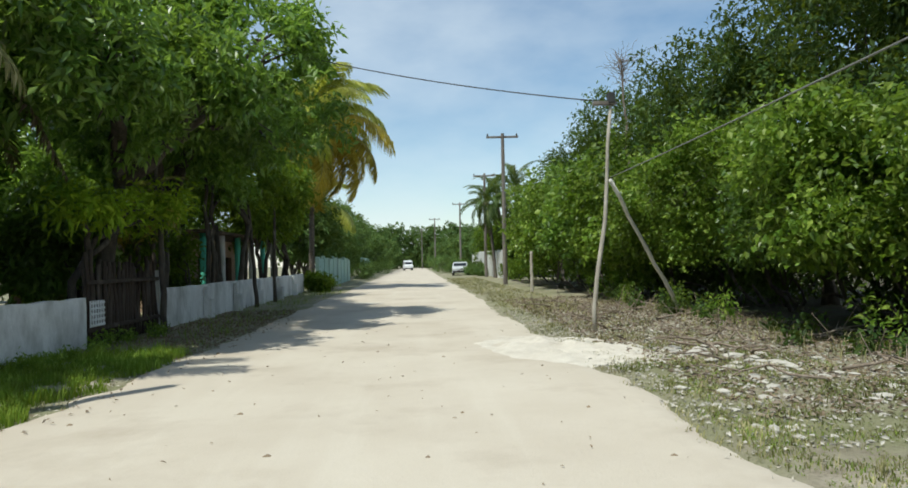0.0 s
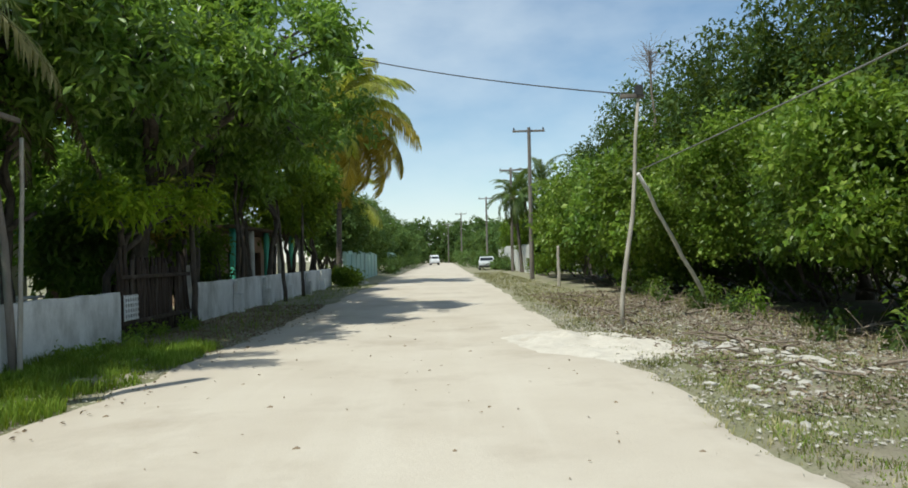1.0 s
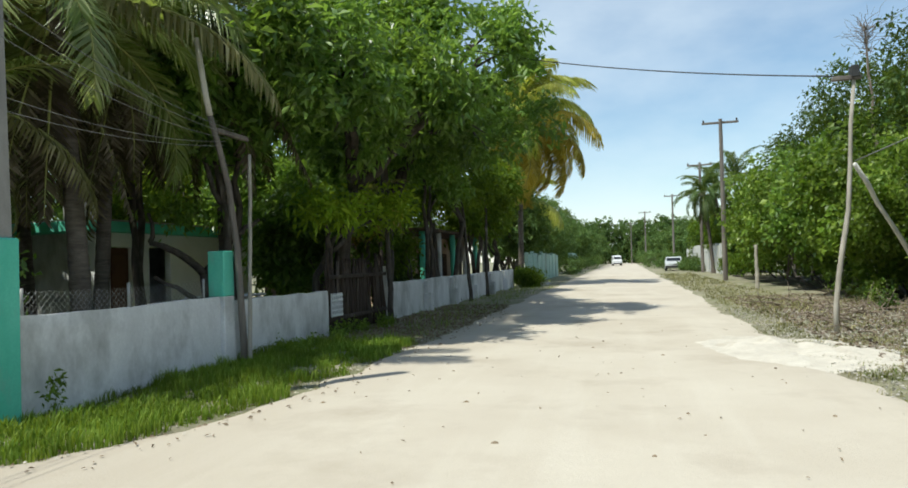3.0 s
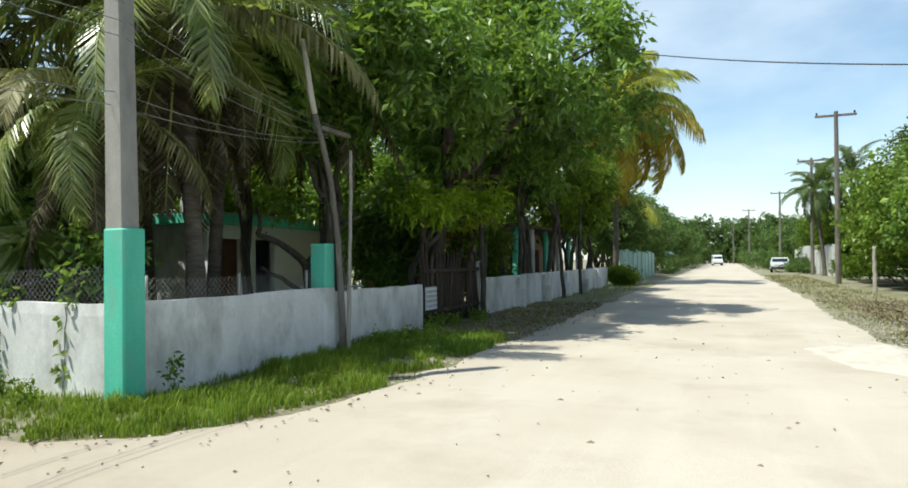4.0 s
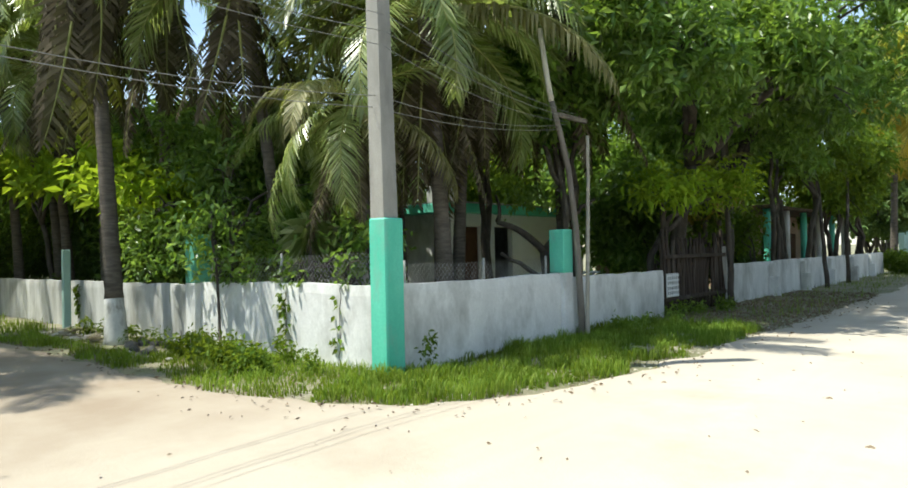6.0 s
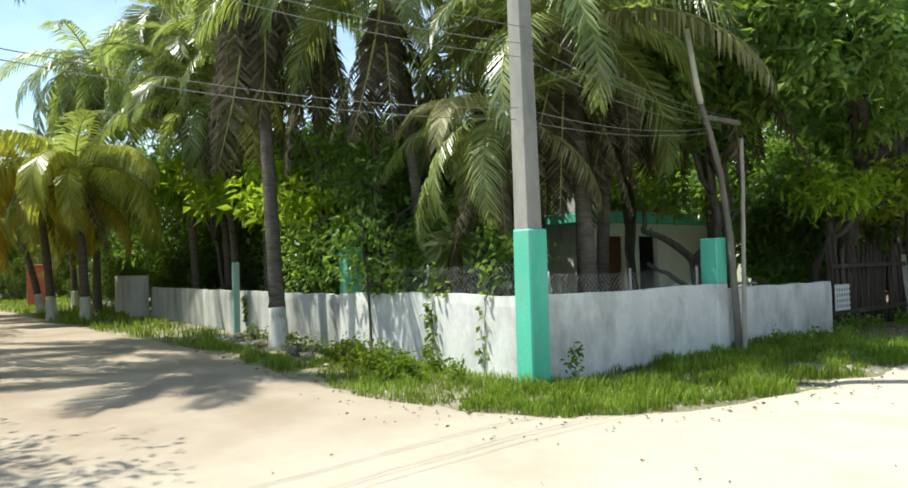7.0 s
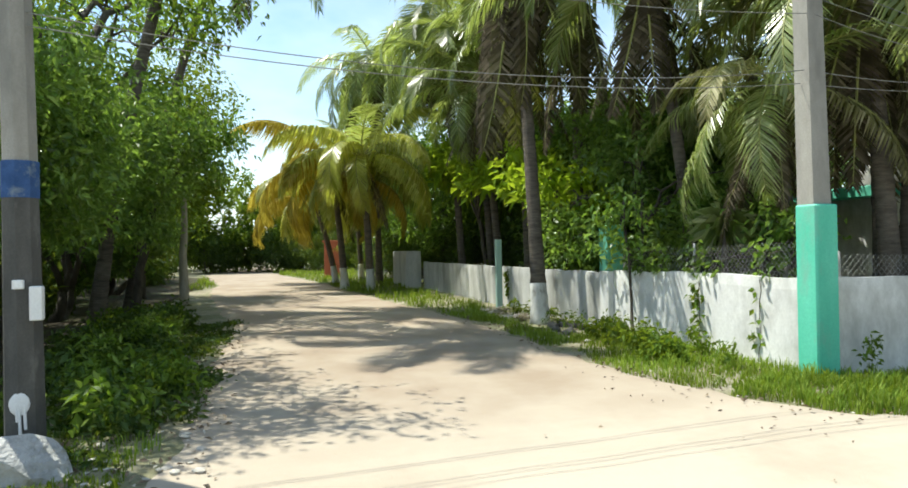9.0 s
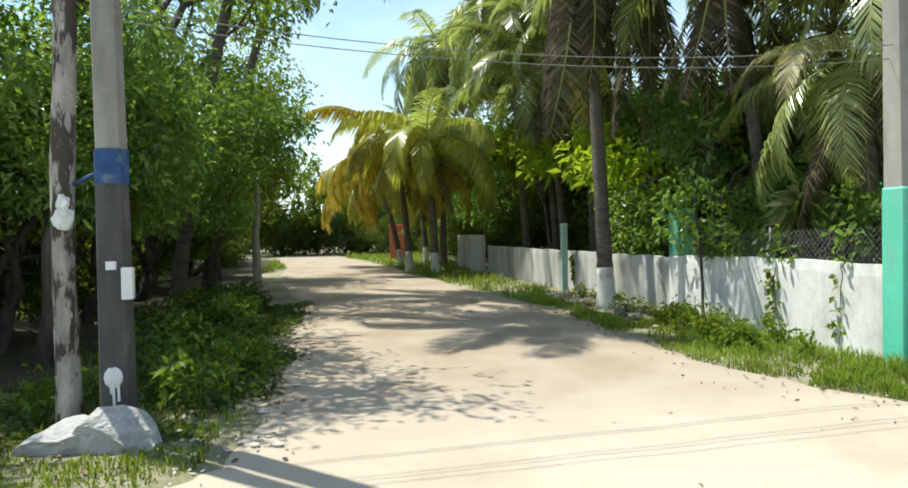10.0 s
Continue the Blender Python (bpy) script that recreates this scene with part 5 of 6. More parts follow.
for k in range(26):
    x, y = rng.uniform(5.9, 7.0), 6.5 + k * 0.7 + rng.normal(scale=0.3)
    s = rng.uniform(0.15, 0.5) if k % 5 else rng.uniform(0.5, 0.85)
    ob = thing("low_plant", "small leafy weed at the thicket's foot", "plant", (x, y, float(ground_z(x, y))), "thicket weeds")
    part("leaves", crown([(0, 0, s * 0.55, s * 0.6, s * 0.6, s * 0.55)], 22, 8, 0.12, 0.2, low=-0.02).mesh("leaves", M_LEAF_SHADED if k % 5 else M_LEAF_VINE), ob)

# ---- bushes on the near side of the side street ----
for k, (x, y, top, r) in enumerate(((-9.8, -4.9, 5.7, 2.0), (-12.6, -5.0, 5.2, 2.1), (-8.6, -6.8, 6.6, 2.3), (-16.5, -5.0, 6.2, 2.4), (-21.0, -5.6, 5.8, 2.5), (-26.5, -6.6, 5.4, 2.6), (-33.0, -8.0, 6.2, 3.0), (-41.0, -9.5, 6.0, 3.4))):
    tree("wild_tree", (x, y), "dense dark green tree beside the side street", [(x + 0.3, y + 0.6, top * 0.66, r, r * 0.9, top * 0.34), (x - 0.3, y + 0.5, top * 0.35, r * 0.9, r * 0.8, top * 0.2)],
         1500 if k < 4 else 800, 13, 0.145 if k < 4 else 0.25, (M_LEAF, M_LEAF, M_LEAF_DARK, M_LEAF)[k % 4], 0.14, group="side street trees", gaps=0.42, stems=2, low=1.9 if k < 4 else 0.9)
# boughs set to cast the street's shade; backlight is put into the leaf colour
tree("wild_tree", (-9.0, -4.0), "spreading bough over the side street, leaves brightened for backlight", [(-9.1, -2.4, 6.3, 1.1, 1.2, 0.5), (-10.6, -3.7, 6.0, 1.8, 1.1, 0.6), (-8.3, -3.6, 6.0, 1.0, 0.9, 0.4)], 330, 13, 0.135, M_LEAF_BRIGHT, 0.12, group="side street trees", gaps=0.3)
tree("wild_tree", (-20.5, -6.5), "airy tree with thin open branches against the sky", [(-20.0, -5.0, 8.4, 3.0, 2.4, 1.4), (-24.0, -3.4, 7.4, 2.8, 2.0, 1.2), (-28.0, -2.2, 6.8, 2.6, 1.8, 1.4), (-16.2, -2.7, 6.9, 2.0, 1.4, 0.9)], 620, 9, 0.19, M_LEAF_DARK, 0.14, group="side street trees", gaps=0.45)
for k, (x, y, r) in enumerate(((-56, -4, 4.2), (-60, 2, 4.5), (-57, 8, 4.2), (-50, 8.5, 3.6), (-49, -10.5, 3.6), (-66, -10, 5), (-70, 6, 5.5))):
    tree("far_tree", (x, y), "dark tree closing the side street's bend", [(x, y, 4.4, r, r, 3.6), (x, y + 1, 2.0, r * 0.9, r, 1.8)], 1000, 13, 0.42, M_LEAF_DARK, 0.2, group="far trees", shell=0.4, gaps=0.15)
for k in range(70):
    x = -6.5 - k * 0.15 + rng.normal(scale=0.15)
    y = -1.45 - 1.5 * rng.random() ** 1.3 - 0.012 * k
    s = rng.uniform(0.18, 0.5)
    zb = float(ground_z(x, y))
    ob = thing("low_plant", "low leafy weed at the street's edge", "plant", (x, y, zb), "roadside weeds")
    part("leaves", crown([(0, 0, s * 0.5, s * 0.9, s * 0.9, s * 0.45)], 30, 8, rng.uniform(0.09, 0.16), 0.18, low=-0.02).mesh("leaves", (M_LEAF_SHADED, M_LEAF_DARK, M_LEAF_SHADED, M_LEAF_VINE)[k % 4]), ob)
n = 2600
x, y = rng.uniform(-16.0, -5.6, n), rng.uniform(-3.6, -0.9, n)
ok = (road_edge(x, y) > 0.05 + 0.3 * field(x, y, 0.6)) & (field(x, y, 0.7) > -0.45)
x, y = np.repeat(x[ok], 5), np.repeat(y[ok], 5)
base = np.stack([x, y, ground_z(x, y) + 0.02], 1) + rng.normal(scale=(0.07, 0.07, 0.02), size=(len(x), 3))
way = unit(np.column_stack([rng.normal(size=(len(x), 2)), rng.uniform(0.1, 1.0, len(x))]))
# weeds coloured dark for the shade along the street edge
thing("ground_creeper", "low creeping weeds covering the shaded street edge", "weeds", kind="stuff", data=leaf_heap(Heap(), base, way, rng.uniform(0.05, 0.13, len(x)), 0.045).mesh("ground_creeper", M_LEAF_SHADED))
# added clumps whose dark leaf stands for shaded grass mounds
for x, y, s in ((-8.0, 4.5, 0.3), (-8.7, 4.7, 0.34), (-9.5, 4.8, 0.28), (-10.3, 4.9, 0.34)):
    ob = thing("low_plant", "rounded clump below the side wall, darkened as shaded grass", "plant", (x, y, float(ground_z(x, y))), "wall weeds")
    part("leaves", crown([(0, 0, s * 0.5, s * 1.3, s, s * 0.6)], 60, 9, 0.1, 0.1, gaps=0.0, low=-0.02).mesh("leaves", M_LEAF_DARK), ob)

tree("wild_tree", (-13.6, -4.6), "tall open tree whose boughs reach over the side street", [(-16.6, -3.0, 7.4, 2.4, 2.0, 1.0), (-12.6, -4.6, 7.6, 2.2, 1.8, 0.9) ], 230, 11, 0.19, M_LEAF, 0.16, group="side street trees", gaps=0.42)
tree("wild_tree", (-19.0, -3.9), "roadside tree shading the side street", [(-18.6, -2.8, 4.6, 2.0, 1.6, 1.6)], 420, 13, 0.18, M_LEAF, 0.12, group="side street trees", gaps=0.3)
tree("wild_tree", (-25.0, -4.6), "roadside tree shading the side street", [(-24.6, -3.6, 4.8, 2.3, 1.7, 1.8)], 420, 13, 0.22, M_LEAF_DARK, 0.12, group="side street trees", gaps=0.3)

for k in range(24):
    if k % 2:
        x, y = -6.25 + rng.uniform(0, 0.25), 10.4 + k * 0.28 + rng.uniform(-0.2, 0.2)
    else:
        x, y = -15.5 + k * 0.36 + rng.uniform(-0.2, 0.2), 5.3 - rng.uniform(0, 0.3)
    s = rng.uniform(0.14, 0.34)
    ob = thing("low_plant", "small dark weed at the foot of the wall", "plant", (x, y, float(ground_z(x, y))), "wall weeds")
    part("leaves", crown([(0, 0, s * 0.6, s * 0.7, s * 0.7, s * 0.6)], 14, 8, 0.09, 0.1, gaps=0.0, low=-0.02).mesh("leaves", (M_LEAF_DARK, M_LEAF_VINE)[k % 2]), ob)

# ---- far street trees ----
for k, (x, y, top) in enumerate(((-8.3, 48.5, 7.4), (-8.4, 55.0, 8.0), (-8.2, 62.0, 7.6), (-8.2, 70.0, 8.4), (-8.4, 77.0, 8.0), (-8.0, 86.0, 8.2))):
    tree("far_tree", (x, y), "green street tree over the teal fence", [(x, y, top * 0.6, 2.6, 3.0, top * 0.4)], 520, 12, 0.32, M_LEAF_HAZED, 0.16, group="far trees", gaps=0.22, low=2.2)
for k in range(26):
    side = -1 if k % 2 == 0 else 1
    y = 50 + k * 4.6 + rng.uniform(-1.5, 1.5)
    x = (-8.6 - rng.uniform(0, 2)) if side < 0 else (10.0 + rng.uniform(0, 3) - smooth01(85, 140, y) * 4.5)
    if side < 0 and y > 92:
        x += 2.6
    top = rng.uniform(6.0, 8.4) - (1.6 if side > 0 else 0)
    r = rng.uniform(2.4, 3.3)
    tree("far_tree", (x, y), "far green street tree", [(x, y, top * 0.62, r, r, top * 0.4), (x + side * -0.8, y + 1.2, top * 0.42, r * 0.8, r * 0.9, top * 0.3)], 560, 12, 0.38, M_LEAF_HAZED, 0.16, group="far trees", shell=0.5, gaps=0.2, low=2.0 if side < 0 and y < 95 else 0.2)
for k, (x, y, top) in enumerate(((9.4, 56.5, 5.6), (9.2, 60.0, 6.4), (9.6, 70.0, 6.2), (8.8, 75.5, 6.0))):
    tree("far_tree", (x, y), "dark green tree behind the pale fence", [(x, y, top * 0.58, 2.3, 2.6, top * 0.4)], 520, 12, 0.32, M_LEAF_DARK, 0.15, group="far trees", gaps=0.2)
for k in range(9):
    x = -13 + k * 3.6 + rng.normal(scale=0.8)
    y = 172 + rng.uniform(-5, 8)
    tree("far_tree", (x, y), "distant tree closing the street", [(x, y, 6.2, 4.0, 3.2, 5.6), (x + 1, y, 2.6, 3.4, 3.0, 2.6)], 800, 12, 0.6, M_LEAF_HAZED, 0.2, group="far trees", gaps=0.15)
for k, (x, y, s) in enumerate(((5.9, 70.0, 0.9), (6.2, 64.5, 0.9), (5.2, 84.0, 1.8), (4.0, 92.0, 2.0), (-6.1, 42.6, 0.8), (-5.8, 40.0, 0.9), (7.6, 46.0, 1.4), (7.2, 51.0, 1.1), (-5.9, 69.0, 1.6), (-5.6, 73.0, 1.8), (3.6, 104.0, 2.2), (-5.4, 100.0, 2.2))):
    tree("roadside_bush", (x, y), "rounded green bush beside the street", [(x, y, s * 0.55, s, s, s * 0.6)], 200, 12, 0.2, M_LEAF_HAZED if y > 60 else M_LEAF_DARK, 0.05, "bush", "roadside bushes", stems=2, low=-0.5)

# ---- stones, rubble and litter ----
def stone_mesh(name, size, seed, material, sub=2):
    r = np.random.default_rng(seed)
    bm = bmesh.new()
    bmesh.ops.create_icosphere(bm, subdivisions=sub, radius=1.0)
    co = np.array([v.co[:] for v in bm.verts])
    f = [[v.index for v in g.verts] for g in bm.faces]
    bm.free()
    for _ in range(7):
        d = unit(r.normal(size=3))
        lim = r.uniform(0.45, 0.85)
        over = np.maximum(co @ d - lim, 0)
        co = co - over[:, None] * d * 0.9
    co *= np.asarray(size) * (1 + 0.04 * r.normal(size=(len(co), 1)))
    return mesh_of(name, co, [f], material, False)


bl = thing("boulder", "grey lump of broken concrete at the poles' foot", "boulder", (-5.55, -2.2, 0.05), data=stone_mesh("boulder", (0.22, 0.33, 0.25), 15, M_BOULDER, 3))
bl2 = thing("boulder", "grey broken concrete slab beside the pole", "boulder", (-5.6, -2.6, 0.05), data=stone_mesh("boulder", (0.26, 0.36, 0.2), 18, M_BOULDER, 3))
stones = [stone_mesh("stone", s, 20 + k, M_STONE, 1) for k, s in enumerate(((0.08, 0.06, 0.03), (0.06, 0.05, 0.025), (0.11, 0.07, 0.035), (0.04, 0.04, 0.02)))]


def scatter_stones(n, xr, yr, label, group, bias=1.0):
    for k in range(n):
        x, y = rng.uniform(*xr), rng.uniform(*yr)
        s = rng.uniform(0.5, 1.4) * bias
        ob = thing("stone", label, "stone", (x, y, max(float(ground_z(x, y)), float(road_z(x, y))) + 0.01 * s), group, data=stones[k % 4], turn=rng.uniform(0, 360))
        ob.scale = (s, s * rng.uniform(0.7, 1.1), s * rng.uniform(0.8, 1.3))


scatter_stones(150, (2.9, 5.9), (5.2, 14.0), "pale broken limestone on the verge", "verge stones")
scatter_stones(40, (3.9, 5.2), (8.0, 11.0), "pale broken limestone in a small heap", "verge stones", 1.5)
scatter_stones(40, (-16.2, -13.6), (4.5, 5.3), "pale stone in the heap at the palm's foot", "heap stones", 1.9)
scatter_stones(12, (3.6, 5.4), (6.6, 12.5), "larger pale broken limestone on the verge", "verge stones", 1.4)
scatter_stones(16, (-11.8, -9.8), (4.0, 5.2), "pale stone under the wall", "heap stones", 1.2)
scatter_stones(18, (-6.4, -4.9), (-2.0, -1.0), "pale stone by the poles", "pole stones", 0.9)
scatter_stones(10, (-5.9, -5.0), (43.0, 45.5), "pale rubble beside the street", "far rubble", 3.0)

def on_ground(x, y):
    return np.maximum(ground_z(x, y), road_z(x, y))


# spread of loose white marl on the road's edge
def pile_z(x, y):
    d = ((x - 2.5 + 0.25 * (y - 11.6)) / 1.6) ** 2 + ((y - 11.3) / 2.3) ** 2
    return 0.1 * np.maximum(0, 1 - d) * (0.8 + 0.55 * field(x, y, 0.55) + 0.6 * field(x, y, 0.2)) - 0.02


thing("marl_heap", "low spread heap of loose white marl at the road's edge", "gravel heap", kind="stuff", data=grid_mesh("marl_heap", np.arange(0.5, 4.6, 0.07), np.arange(8.8, 14.2, 0.07), lambda x, y: on_ground(x, y) + pile_z(x, y), M_MARL, lambda x, y: pile_z(x, y) > -0.03))


def litter(n, xr, yr, material, label, size=0.06, edge=None):
    x, y = rng.uniform(*xr, n), rng.uniform(*yr, n)
    if edge:
        e = road_edge(x, y)
        ok = (e > edge[0]) & (e < edge[1])
        x, y = x[ok], y[ok]
    base = np.stack([x, y, on_ground(x, y) + 0.012], 1)
    way = unit(np.column_stack([rng.normal(size=(len(x), 2)), rng.uniform(-0.05, 0.35, len(x))]))
    h = leaf_heap(Heap(), base, way, size * rng.uniform(0.5, 1.4, len(x)), size * 0.5, 0.25, 0.0)
    return thing("leaf_litter", label, "litter", kind="stuff", data=h.mesh("leaf_litter", material))


litter(11000, (3.2, 8.0), (6, 26), M_LITTER, "dry brown leaves on the verge", 0.07, (0.5, 9))
litter(6500, (2.5, 6.6), (5, 20), M_STONE, "pale chips and bits of rubble on the verge", 0.06, (0.0, 9))
litter(1900, (3.2, 7.4), (6, 22), M_TWIG, "grey twig and bark litter on the verge", 0.11, (0.6, 9))
litter(6000, (-7.5, 4.0), (-3, 22), M_MARL, "loose marl crumbs along the road's edge", 0.05, (-0.12, 0.42))
litter(900, (-6.4, -3.2), (4.0, 20), M_LITTER, "fallen dry leaves along the road's edge", 0.06, (-0.5, 1.0))
litter(130, (-5.5, 2.6), (1.5, 16), M_LITTER, "few scattered leaves on the road", 0.045, (-9, -0.2))
litter(3200, (-6.5, -3.9), (12.2, 24), M_LITTER, "dry leaf litter in the shade before the gate", 0.08, (0.0, 4))
litter(110, (-8.0, -4.2), (2.4, 5.0), M_TWIG, "dry leaf bits where the streets meet", 0.045, (-0.9, 0.2))
litter(650, (-14, -4.8), (-3.2, -0.9), M_LITTER, "dry leaves beside the side street", 0.07)
litter(900, (-16, -5), (2.6, 5.4), M_LITTER, "dry leaves under the wall", 0.07, (-0.2, 3))
# small clods on the road
h = Heap()
for k in range(26):
    x, y = rng.uniform(-5.2, 2.4), rng.uniform(2.0, 22.0)
    r = rng.uniform(0.008, 0.026)
    h.add(np.array([(-1, -1, 0), (1, -1, 0), (0.8, 1, 0), (-1, 0.8, 0), (0.1, 0, 1.0)]) * [r * rng.uniform(0.8, 1.6), r, r * 0.8] + [x, y, float(on_ground(x, y))], [(0, 1, 4), (1, 2, 4), (2, 3, 4), (3, 0, 4)])
thing("road_clods", "small dark clods and pebbles on the road", "pebbles", kind="stuff", data=h.mesh("road_clods", M_LITTER))
# dark heap of cleared leaves and pods under the side wall
for k in range(9):
    x, y = rng.uniform(-12.7, -11.2), rng.uniform(4.6, 5.3)
    thing("cinder_lump", "dark burnt lump in the heap below the wall", "rubble", (x, y, float(ground_z(x, y)) + 0.03), "burnt lumps", data=stone_mesh("cinder_lump", (0.16, 0.12, 0.1), 60 + k, M_TAR, 1))
for k, (x, y, a) in enumerate(((-15.6, 4.9, 20), (-14.9, 4.75, 170), (-15.1, 5.15, 95), (-12.9, 4.9, 200), (-14.2, 5.0, 330))):
    rib, blade = FRONDS["dead"][k % 4]
    ob = thing("fallen_frond", "dried palm frond lying on the heap below the wall", "palm frond", (x, y, float(ground_z(x, y)) + 0.1), "fallen fronds", data=blade, turn=a)
    ob.scale = (0.42, 0.42, 0.3)
    part("rib", rib, ob)
snag = thing("tree_trunk", "bare grey dead trunk beside the side street", "tree trunk", (-21.5, -2.9, 0))
h = Heap()
tube(h, bent((0, 0, -0.1), (0.1, 0.05, 3.2), 9, jitter=0.02), np.linspace(0.13, 0.08, 9), 8, 0.06)
part("bark", h.mesh("bark", M_STICK, True), snag)
# dead branches on the verge
for k in range(80):
    x, y = rng.uniform(3.9, 7.0), rng.uniform(7.0, 24.0)
    a = rng.uniform(0, 6.28)
    ln = rng.uniform(0.4, 1.6)
    h = Heap()
    p = bent((0, 0, 0.03), (math.cos(a) * ln, math.sin(a) * ln, rng.uniform(0.03, 0.25)), 6, (0, 0, 0.04), 0.03)
    tube(h, p, np.linspace(rng.uniform(0.012, 0.03), 0.006, 6), 5)
    for t in (2, 3):
        tube(h, bent(p[t], p[t] + rng.normal(scale=0.2, size=3) + [0, 0, 0.1], 4), np.linspace(0.01, 0.004, 4), 4)
    thing("dead_branch", "dry grey branch lying on the verge", "branch", (x, y, float(ground_z(x, y))), "dead branches", data=h.mesh("dead_branch", M_TWIG, True))


# ---- grass ----
def grass(n, xr, yr, material, label, height, keep, lean=0.45, width=0.012):
    x, y = rng.uniform(*xr, n), rng.uniform(*yr, n)
    clump = 0.5 + 0.5 * field(x, y, 0.45) + 0.35 * field(x, y + 11, 0.15)
    ok = keep(x, y) & (clump > 0.14)
    x, y, clump = x[ok], y[ok], clump[ok]
    m = len(x)
    base = np.stack([x, y, ground_z(x, y) - 0.01], 1)
    a = rng.uniform(0, 2 * np.pi, m)
    s = np.stack([np.cos(a), np.sin(a), 0 * a], 1)
    bend = np.stack([np.cos(a + 1.3), np.sin(a + 1.3), 0 * a], 1) * (lean * rng.uniform(0.2, 1.3, m))[:, None]
    hh = height * rng.uniform(0.4, 1.2, m) * np.clip(clump + 0.35, 0.4, 1.3)
    w = width * rng.uniform(0.7, 1.4, m)
    mid = base + (bend * 0.3 + [0, 0, 0.6]) * hh[:, None]
    tip = base + (bend + [0, 0, 0.92]) * hh[:, None]
    v = np.stack([base - s * w[:, None] / 2, base + s * w[:, None] / 2, mid + s * w[:, None] * 0.4, mid - s * w[:, None] * 0.4, tip], 1).reshape(-1, 3)
    k = np.arange(m)[:, None] * 5
    h = Heap().add(v, k + [0, 1, 2, 3], k + [3, 2, 4])
    return thing("grass", label, "grass", kind="stuff", data=h.mesh("grass", material))


near_wall = lambda x, y: (road_edge(x, y) > 0.15 + 0.25 * field(x, y, 0.8)) & ((x > -6.5) | (y < 5.55)) & ~((x < -11.0) & (x > -16.4) & (y > 4.4))
grass(40000, (-6.5, -3.4), (3.8, 12.6), M_GRASS, "tall bright grass between the wall and the road", 0.19, near_wall)
grass(2200, (-6.5, -3.4), (12.6, 40.0), M_GRASS, "sparse shaded grass along the wall", 0.2, near_wall)
grass(22000, (-16.0, -6.0), (2.8, 5.55), M_GRASS, "bright grass below the side wall", 0.15, near_wall)
grass(9000, (-52.0, -30.0), (-4.0, 6.0), M_GRASS, "grass where the side street bends", 0.3, near_wall, width=0.035)
grass(7000, (-32.0, -16.0), (1.0, 5.0), M_GRASS, "grass verge farther along the side street", 0.25, near_wall, width=0.02)
verge = lambda x, y: (road_edge(x, y) > 0.25 + 0.35 * field(x, y, 0.7))
grass(20000, (2.2, 5.4), (3.2, 11.5), M_GRASS, "short thin green grass on the verge", 0.055, verge, 0.9, 0.008)
grass(15000, (2.2, 5.4), (3.2, 13.0), M_GRASS_DRY, "short thin dry grass on the verge", 0.09, verge, 0.8, 0.009)
grass(9000, (2.2, 5.2), (14.0, 60.0), M_GRASS_DRY, "thin grass along the far verge", 0.14, verge, 0.8, 0.02)
grass(900, (5.6, 7.0), (6.0, 22.0), M_GRASS_DRY, "thin grey-green weeds at the thicket's foot", 0.3, verge)
grass(7000, (-14.0, -4.6), (-4.0, -0.9), M_GRASS, "short weeds beside the side street", 0.11, lambda x, y: road_edge(x, y) > 0.2)
grass(2600, (-6.0, -4.4), (-3.6, -1.5), M_GRASS, "bright short grass round the boulders", 0.09, lambda x, y: road_edge(x, y) > 0.1)
edge_band = lambda x, y: (road_edge(x, y) > -0.05 + 0.3 * field(x, y, 0.5)) & (road_edge(x, y) < 0.7)
grass(9000, (1.6, 3.8), (2.5, 16.0), M_GRASS_DRY, "ragged dry grass creeping over the road's edge", 0.07, edge_band, 0.9, 0.009)
grass(6000, (-7.5, -2.8), (2.6, 14.0), M_GRASS_DRY, "ragged dry grass along the corner's edge", 0.07, edge_band, 0.9, 0.009)
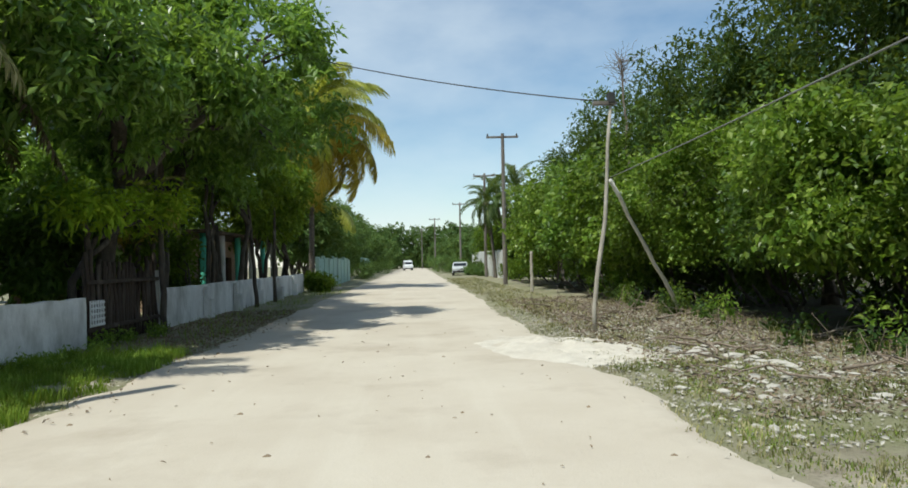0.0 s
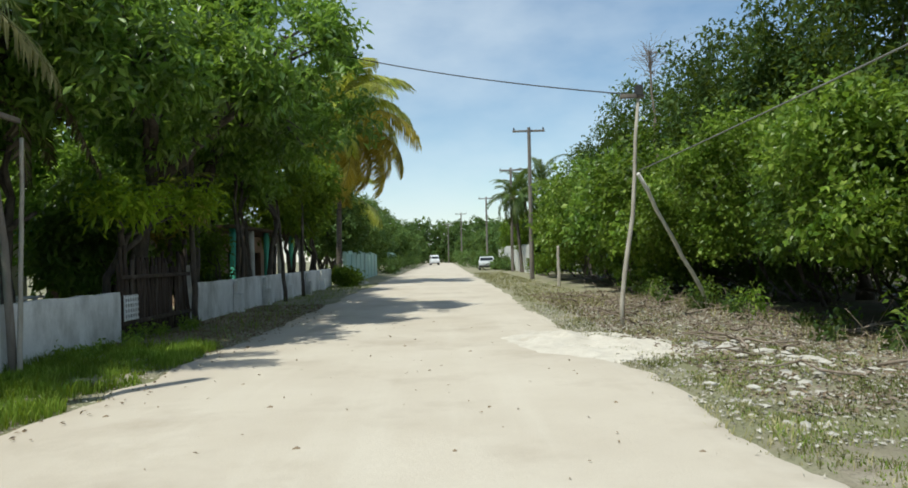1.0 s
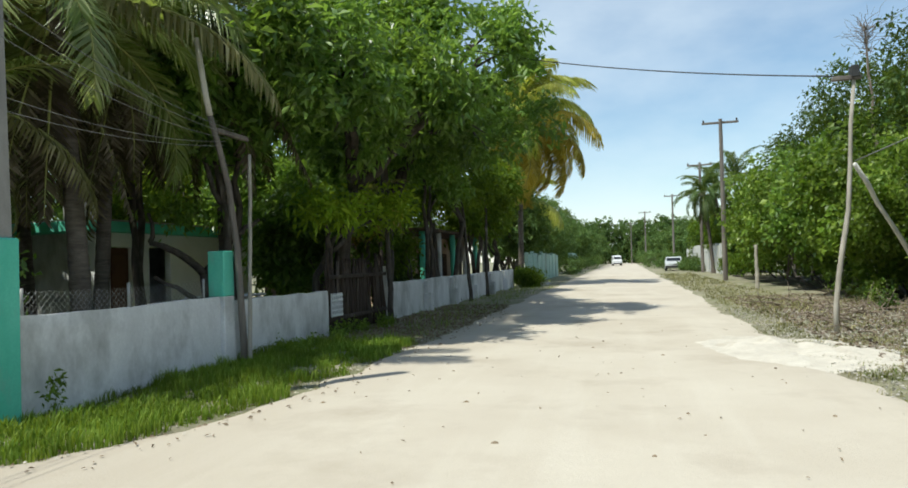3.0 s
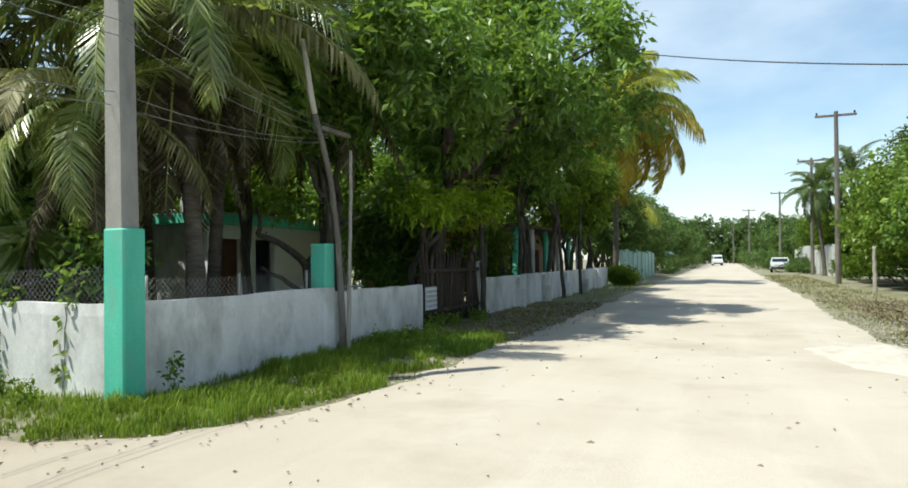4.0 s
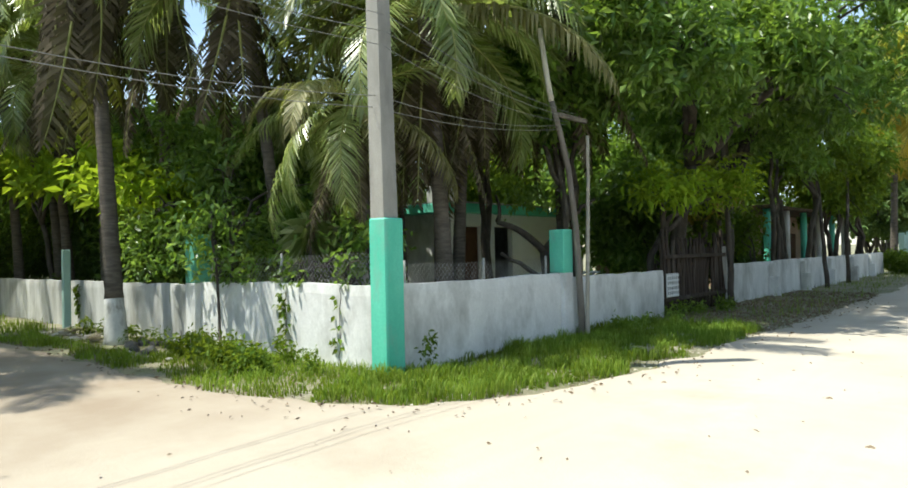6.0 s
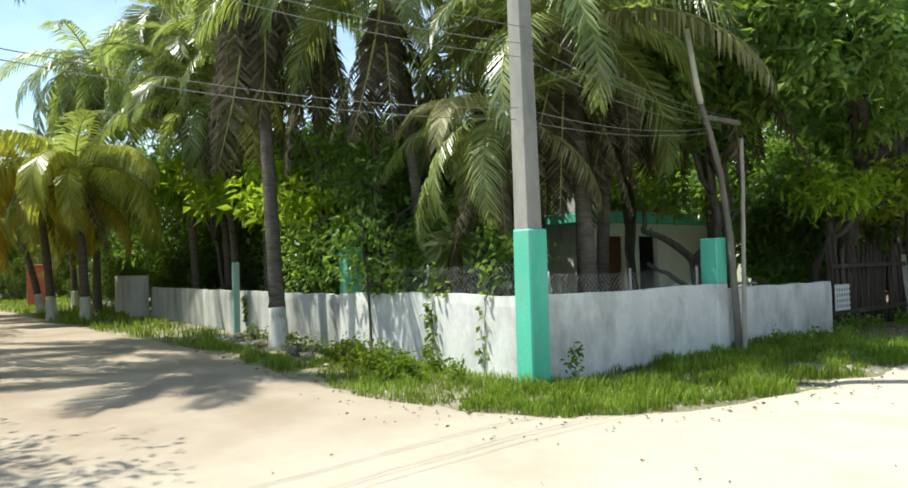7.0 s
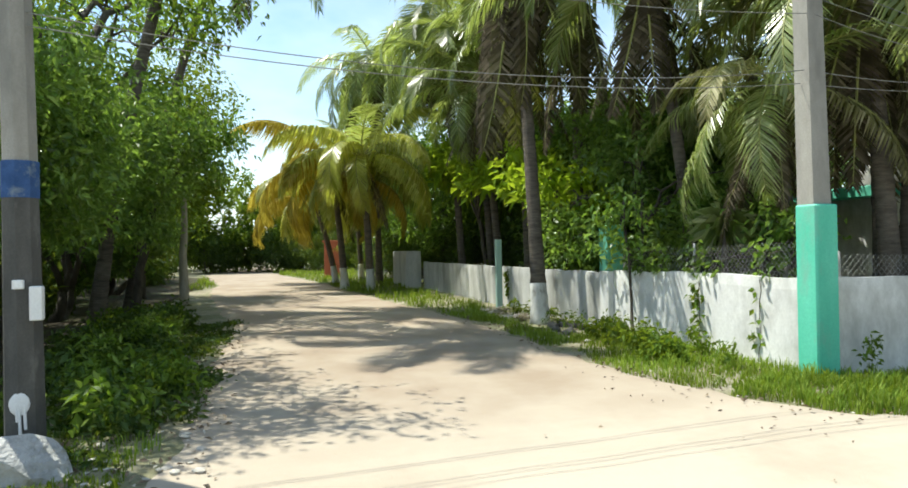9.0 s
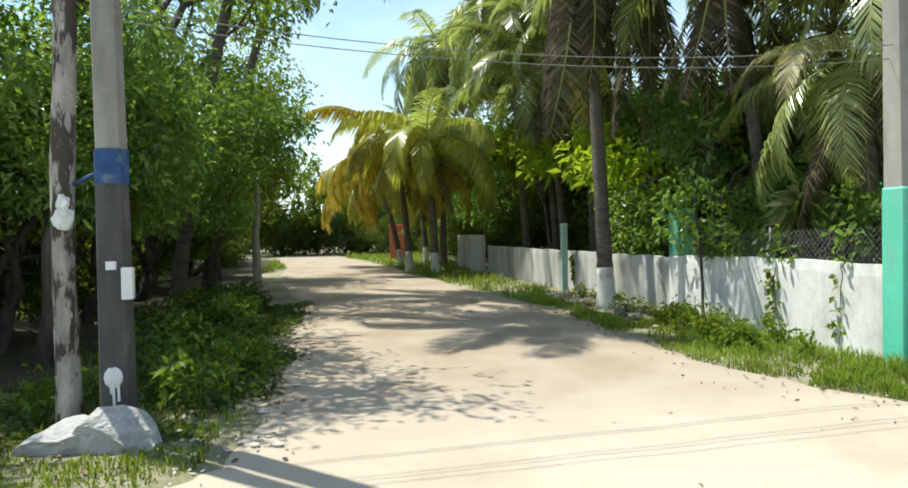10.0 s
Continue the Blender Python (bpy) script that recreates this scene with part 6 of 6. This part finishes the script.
# ---- creepers on the wall ----
for k, (x, z0, z1, n) in enumerate(((-8.75, 0.1, 1.0, 60), (-7.5, 0.25, 1.1, 18), (-16.8, 0.3, 0.95, 60))):
    zz = rng.uniform(z0, z1, n)
    base = np.stack([x + rng.normal(scale=0.07, size=n), np.full(n, 5.55), zz], 1)
    way = unit(np.column_stack([rng.normal(scale=0.7, size=n), -0.6 + 0 * zz, rng.normal(scale=0.6, size=n) - 0.4]))
    ob = thing("creeper", "thin green creeper climbing the whitewashed wall", "climbing plant", group="wall creepers")
    # dark leaf chosen to carry the shade lying on the creeper
    part("leaves", leaf_heap(Heap(), base, way, 0.1, 0.07).mesh("leaves", M_LEAF_DARK), ob)
    h = Heap()
    tube(h, bent((x, 5.56, 0), (x + 0.05, 5.56, z1), 8, jitter=0.012), 0.006, 4)
    part("stem", h.mesh("stem", M_BARK), ob)
for x0, x1, n in ((-10.9, -9.6, 130), (-9.2, -8.3, 60), (-7.6, -7.1, 26)):
    xx = rng.uniform(x0, x1, n)
    zz = 1.12 + 0.5 * rng.random(n) ** 1.5
    base = np.stack([xx, 5.62 + rng.normal(scale=0.05, size=n), zz], 1)
    way = unit(np.column_stack([rng.normal(scale=0.7, size=n), -0.5 + 0 * zz, rng.normal(scale=0.6, size=n) - 0.2]))
    ob = thing("creeper", "leafy creeper tangled in the netting above the wall", "climbing plant", group="netting creepers")
    part("leaves", leaf_heap(Heap(), base, way, 0.12, 0.07).mesh("leaves", M_LEAF), ob)
    h = Heap()
    tube(h, bent((x0, 5.63, 1.15), (x1, 5.63, 1.45), 9, (0, 0, 0.08), 0.03), 0.007, 4)
    part("stem", h.mesh("stem", M_BARK), ob)
sap = thing("sapling", "crooked thin sapling leaning on the side wall", "sapling", (-10.15, 5.2, 0))
h = Heap()
tube(h, np.array([(0.25, -0.25, -0.05), (0.1, 0.05, 0.12), (-0.22, 0.22, 0.3), (-0.26, 0.24, 0.6), (-0.28, 0.22, 1.3), (-0.3, 0.15, 1.9), (-0.2, 0.1, 2.4)]), [0.03, 0.03, 0.028, 0.025, 0.022, 0.018, 0.01], 7)
part("trunk", h.mesh("trunk", M_BARK, True), sap)
part("crown", crown([(-0.3, 0.1, 2.1, 0.6, 0.4, 0.5), (0.2, 0.0, 1.5, 0.45, 0.3, 0.3), (-0.75, 0.1, 1.75, 0.5, 0.3, 0.45)], 62, 8, 0.15, 0.25).mesh("crown", M_LEAF), sap)
weed = thing("low_plant", "dark leafy weed at the teal base", "plant", (-6.28, 6.05, 0))
part("leaves", crown([(0, 0, 0.24, 0.1, 0.1, 0.24)], 22, 8, 0.08, 0.08).mesh("leaves", M_LEAF_DARK), weed)
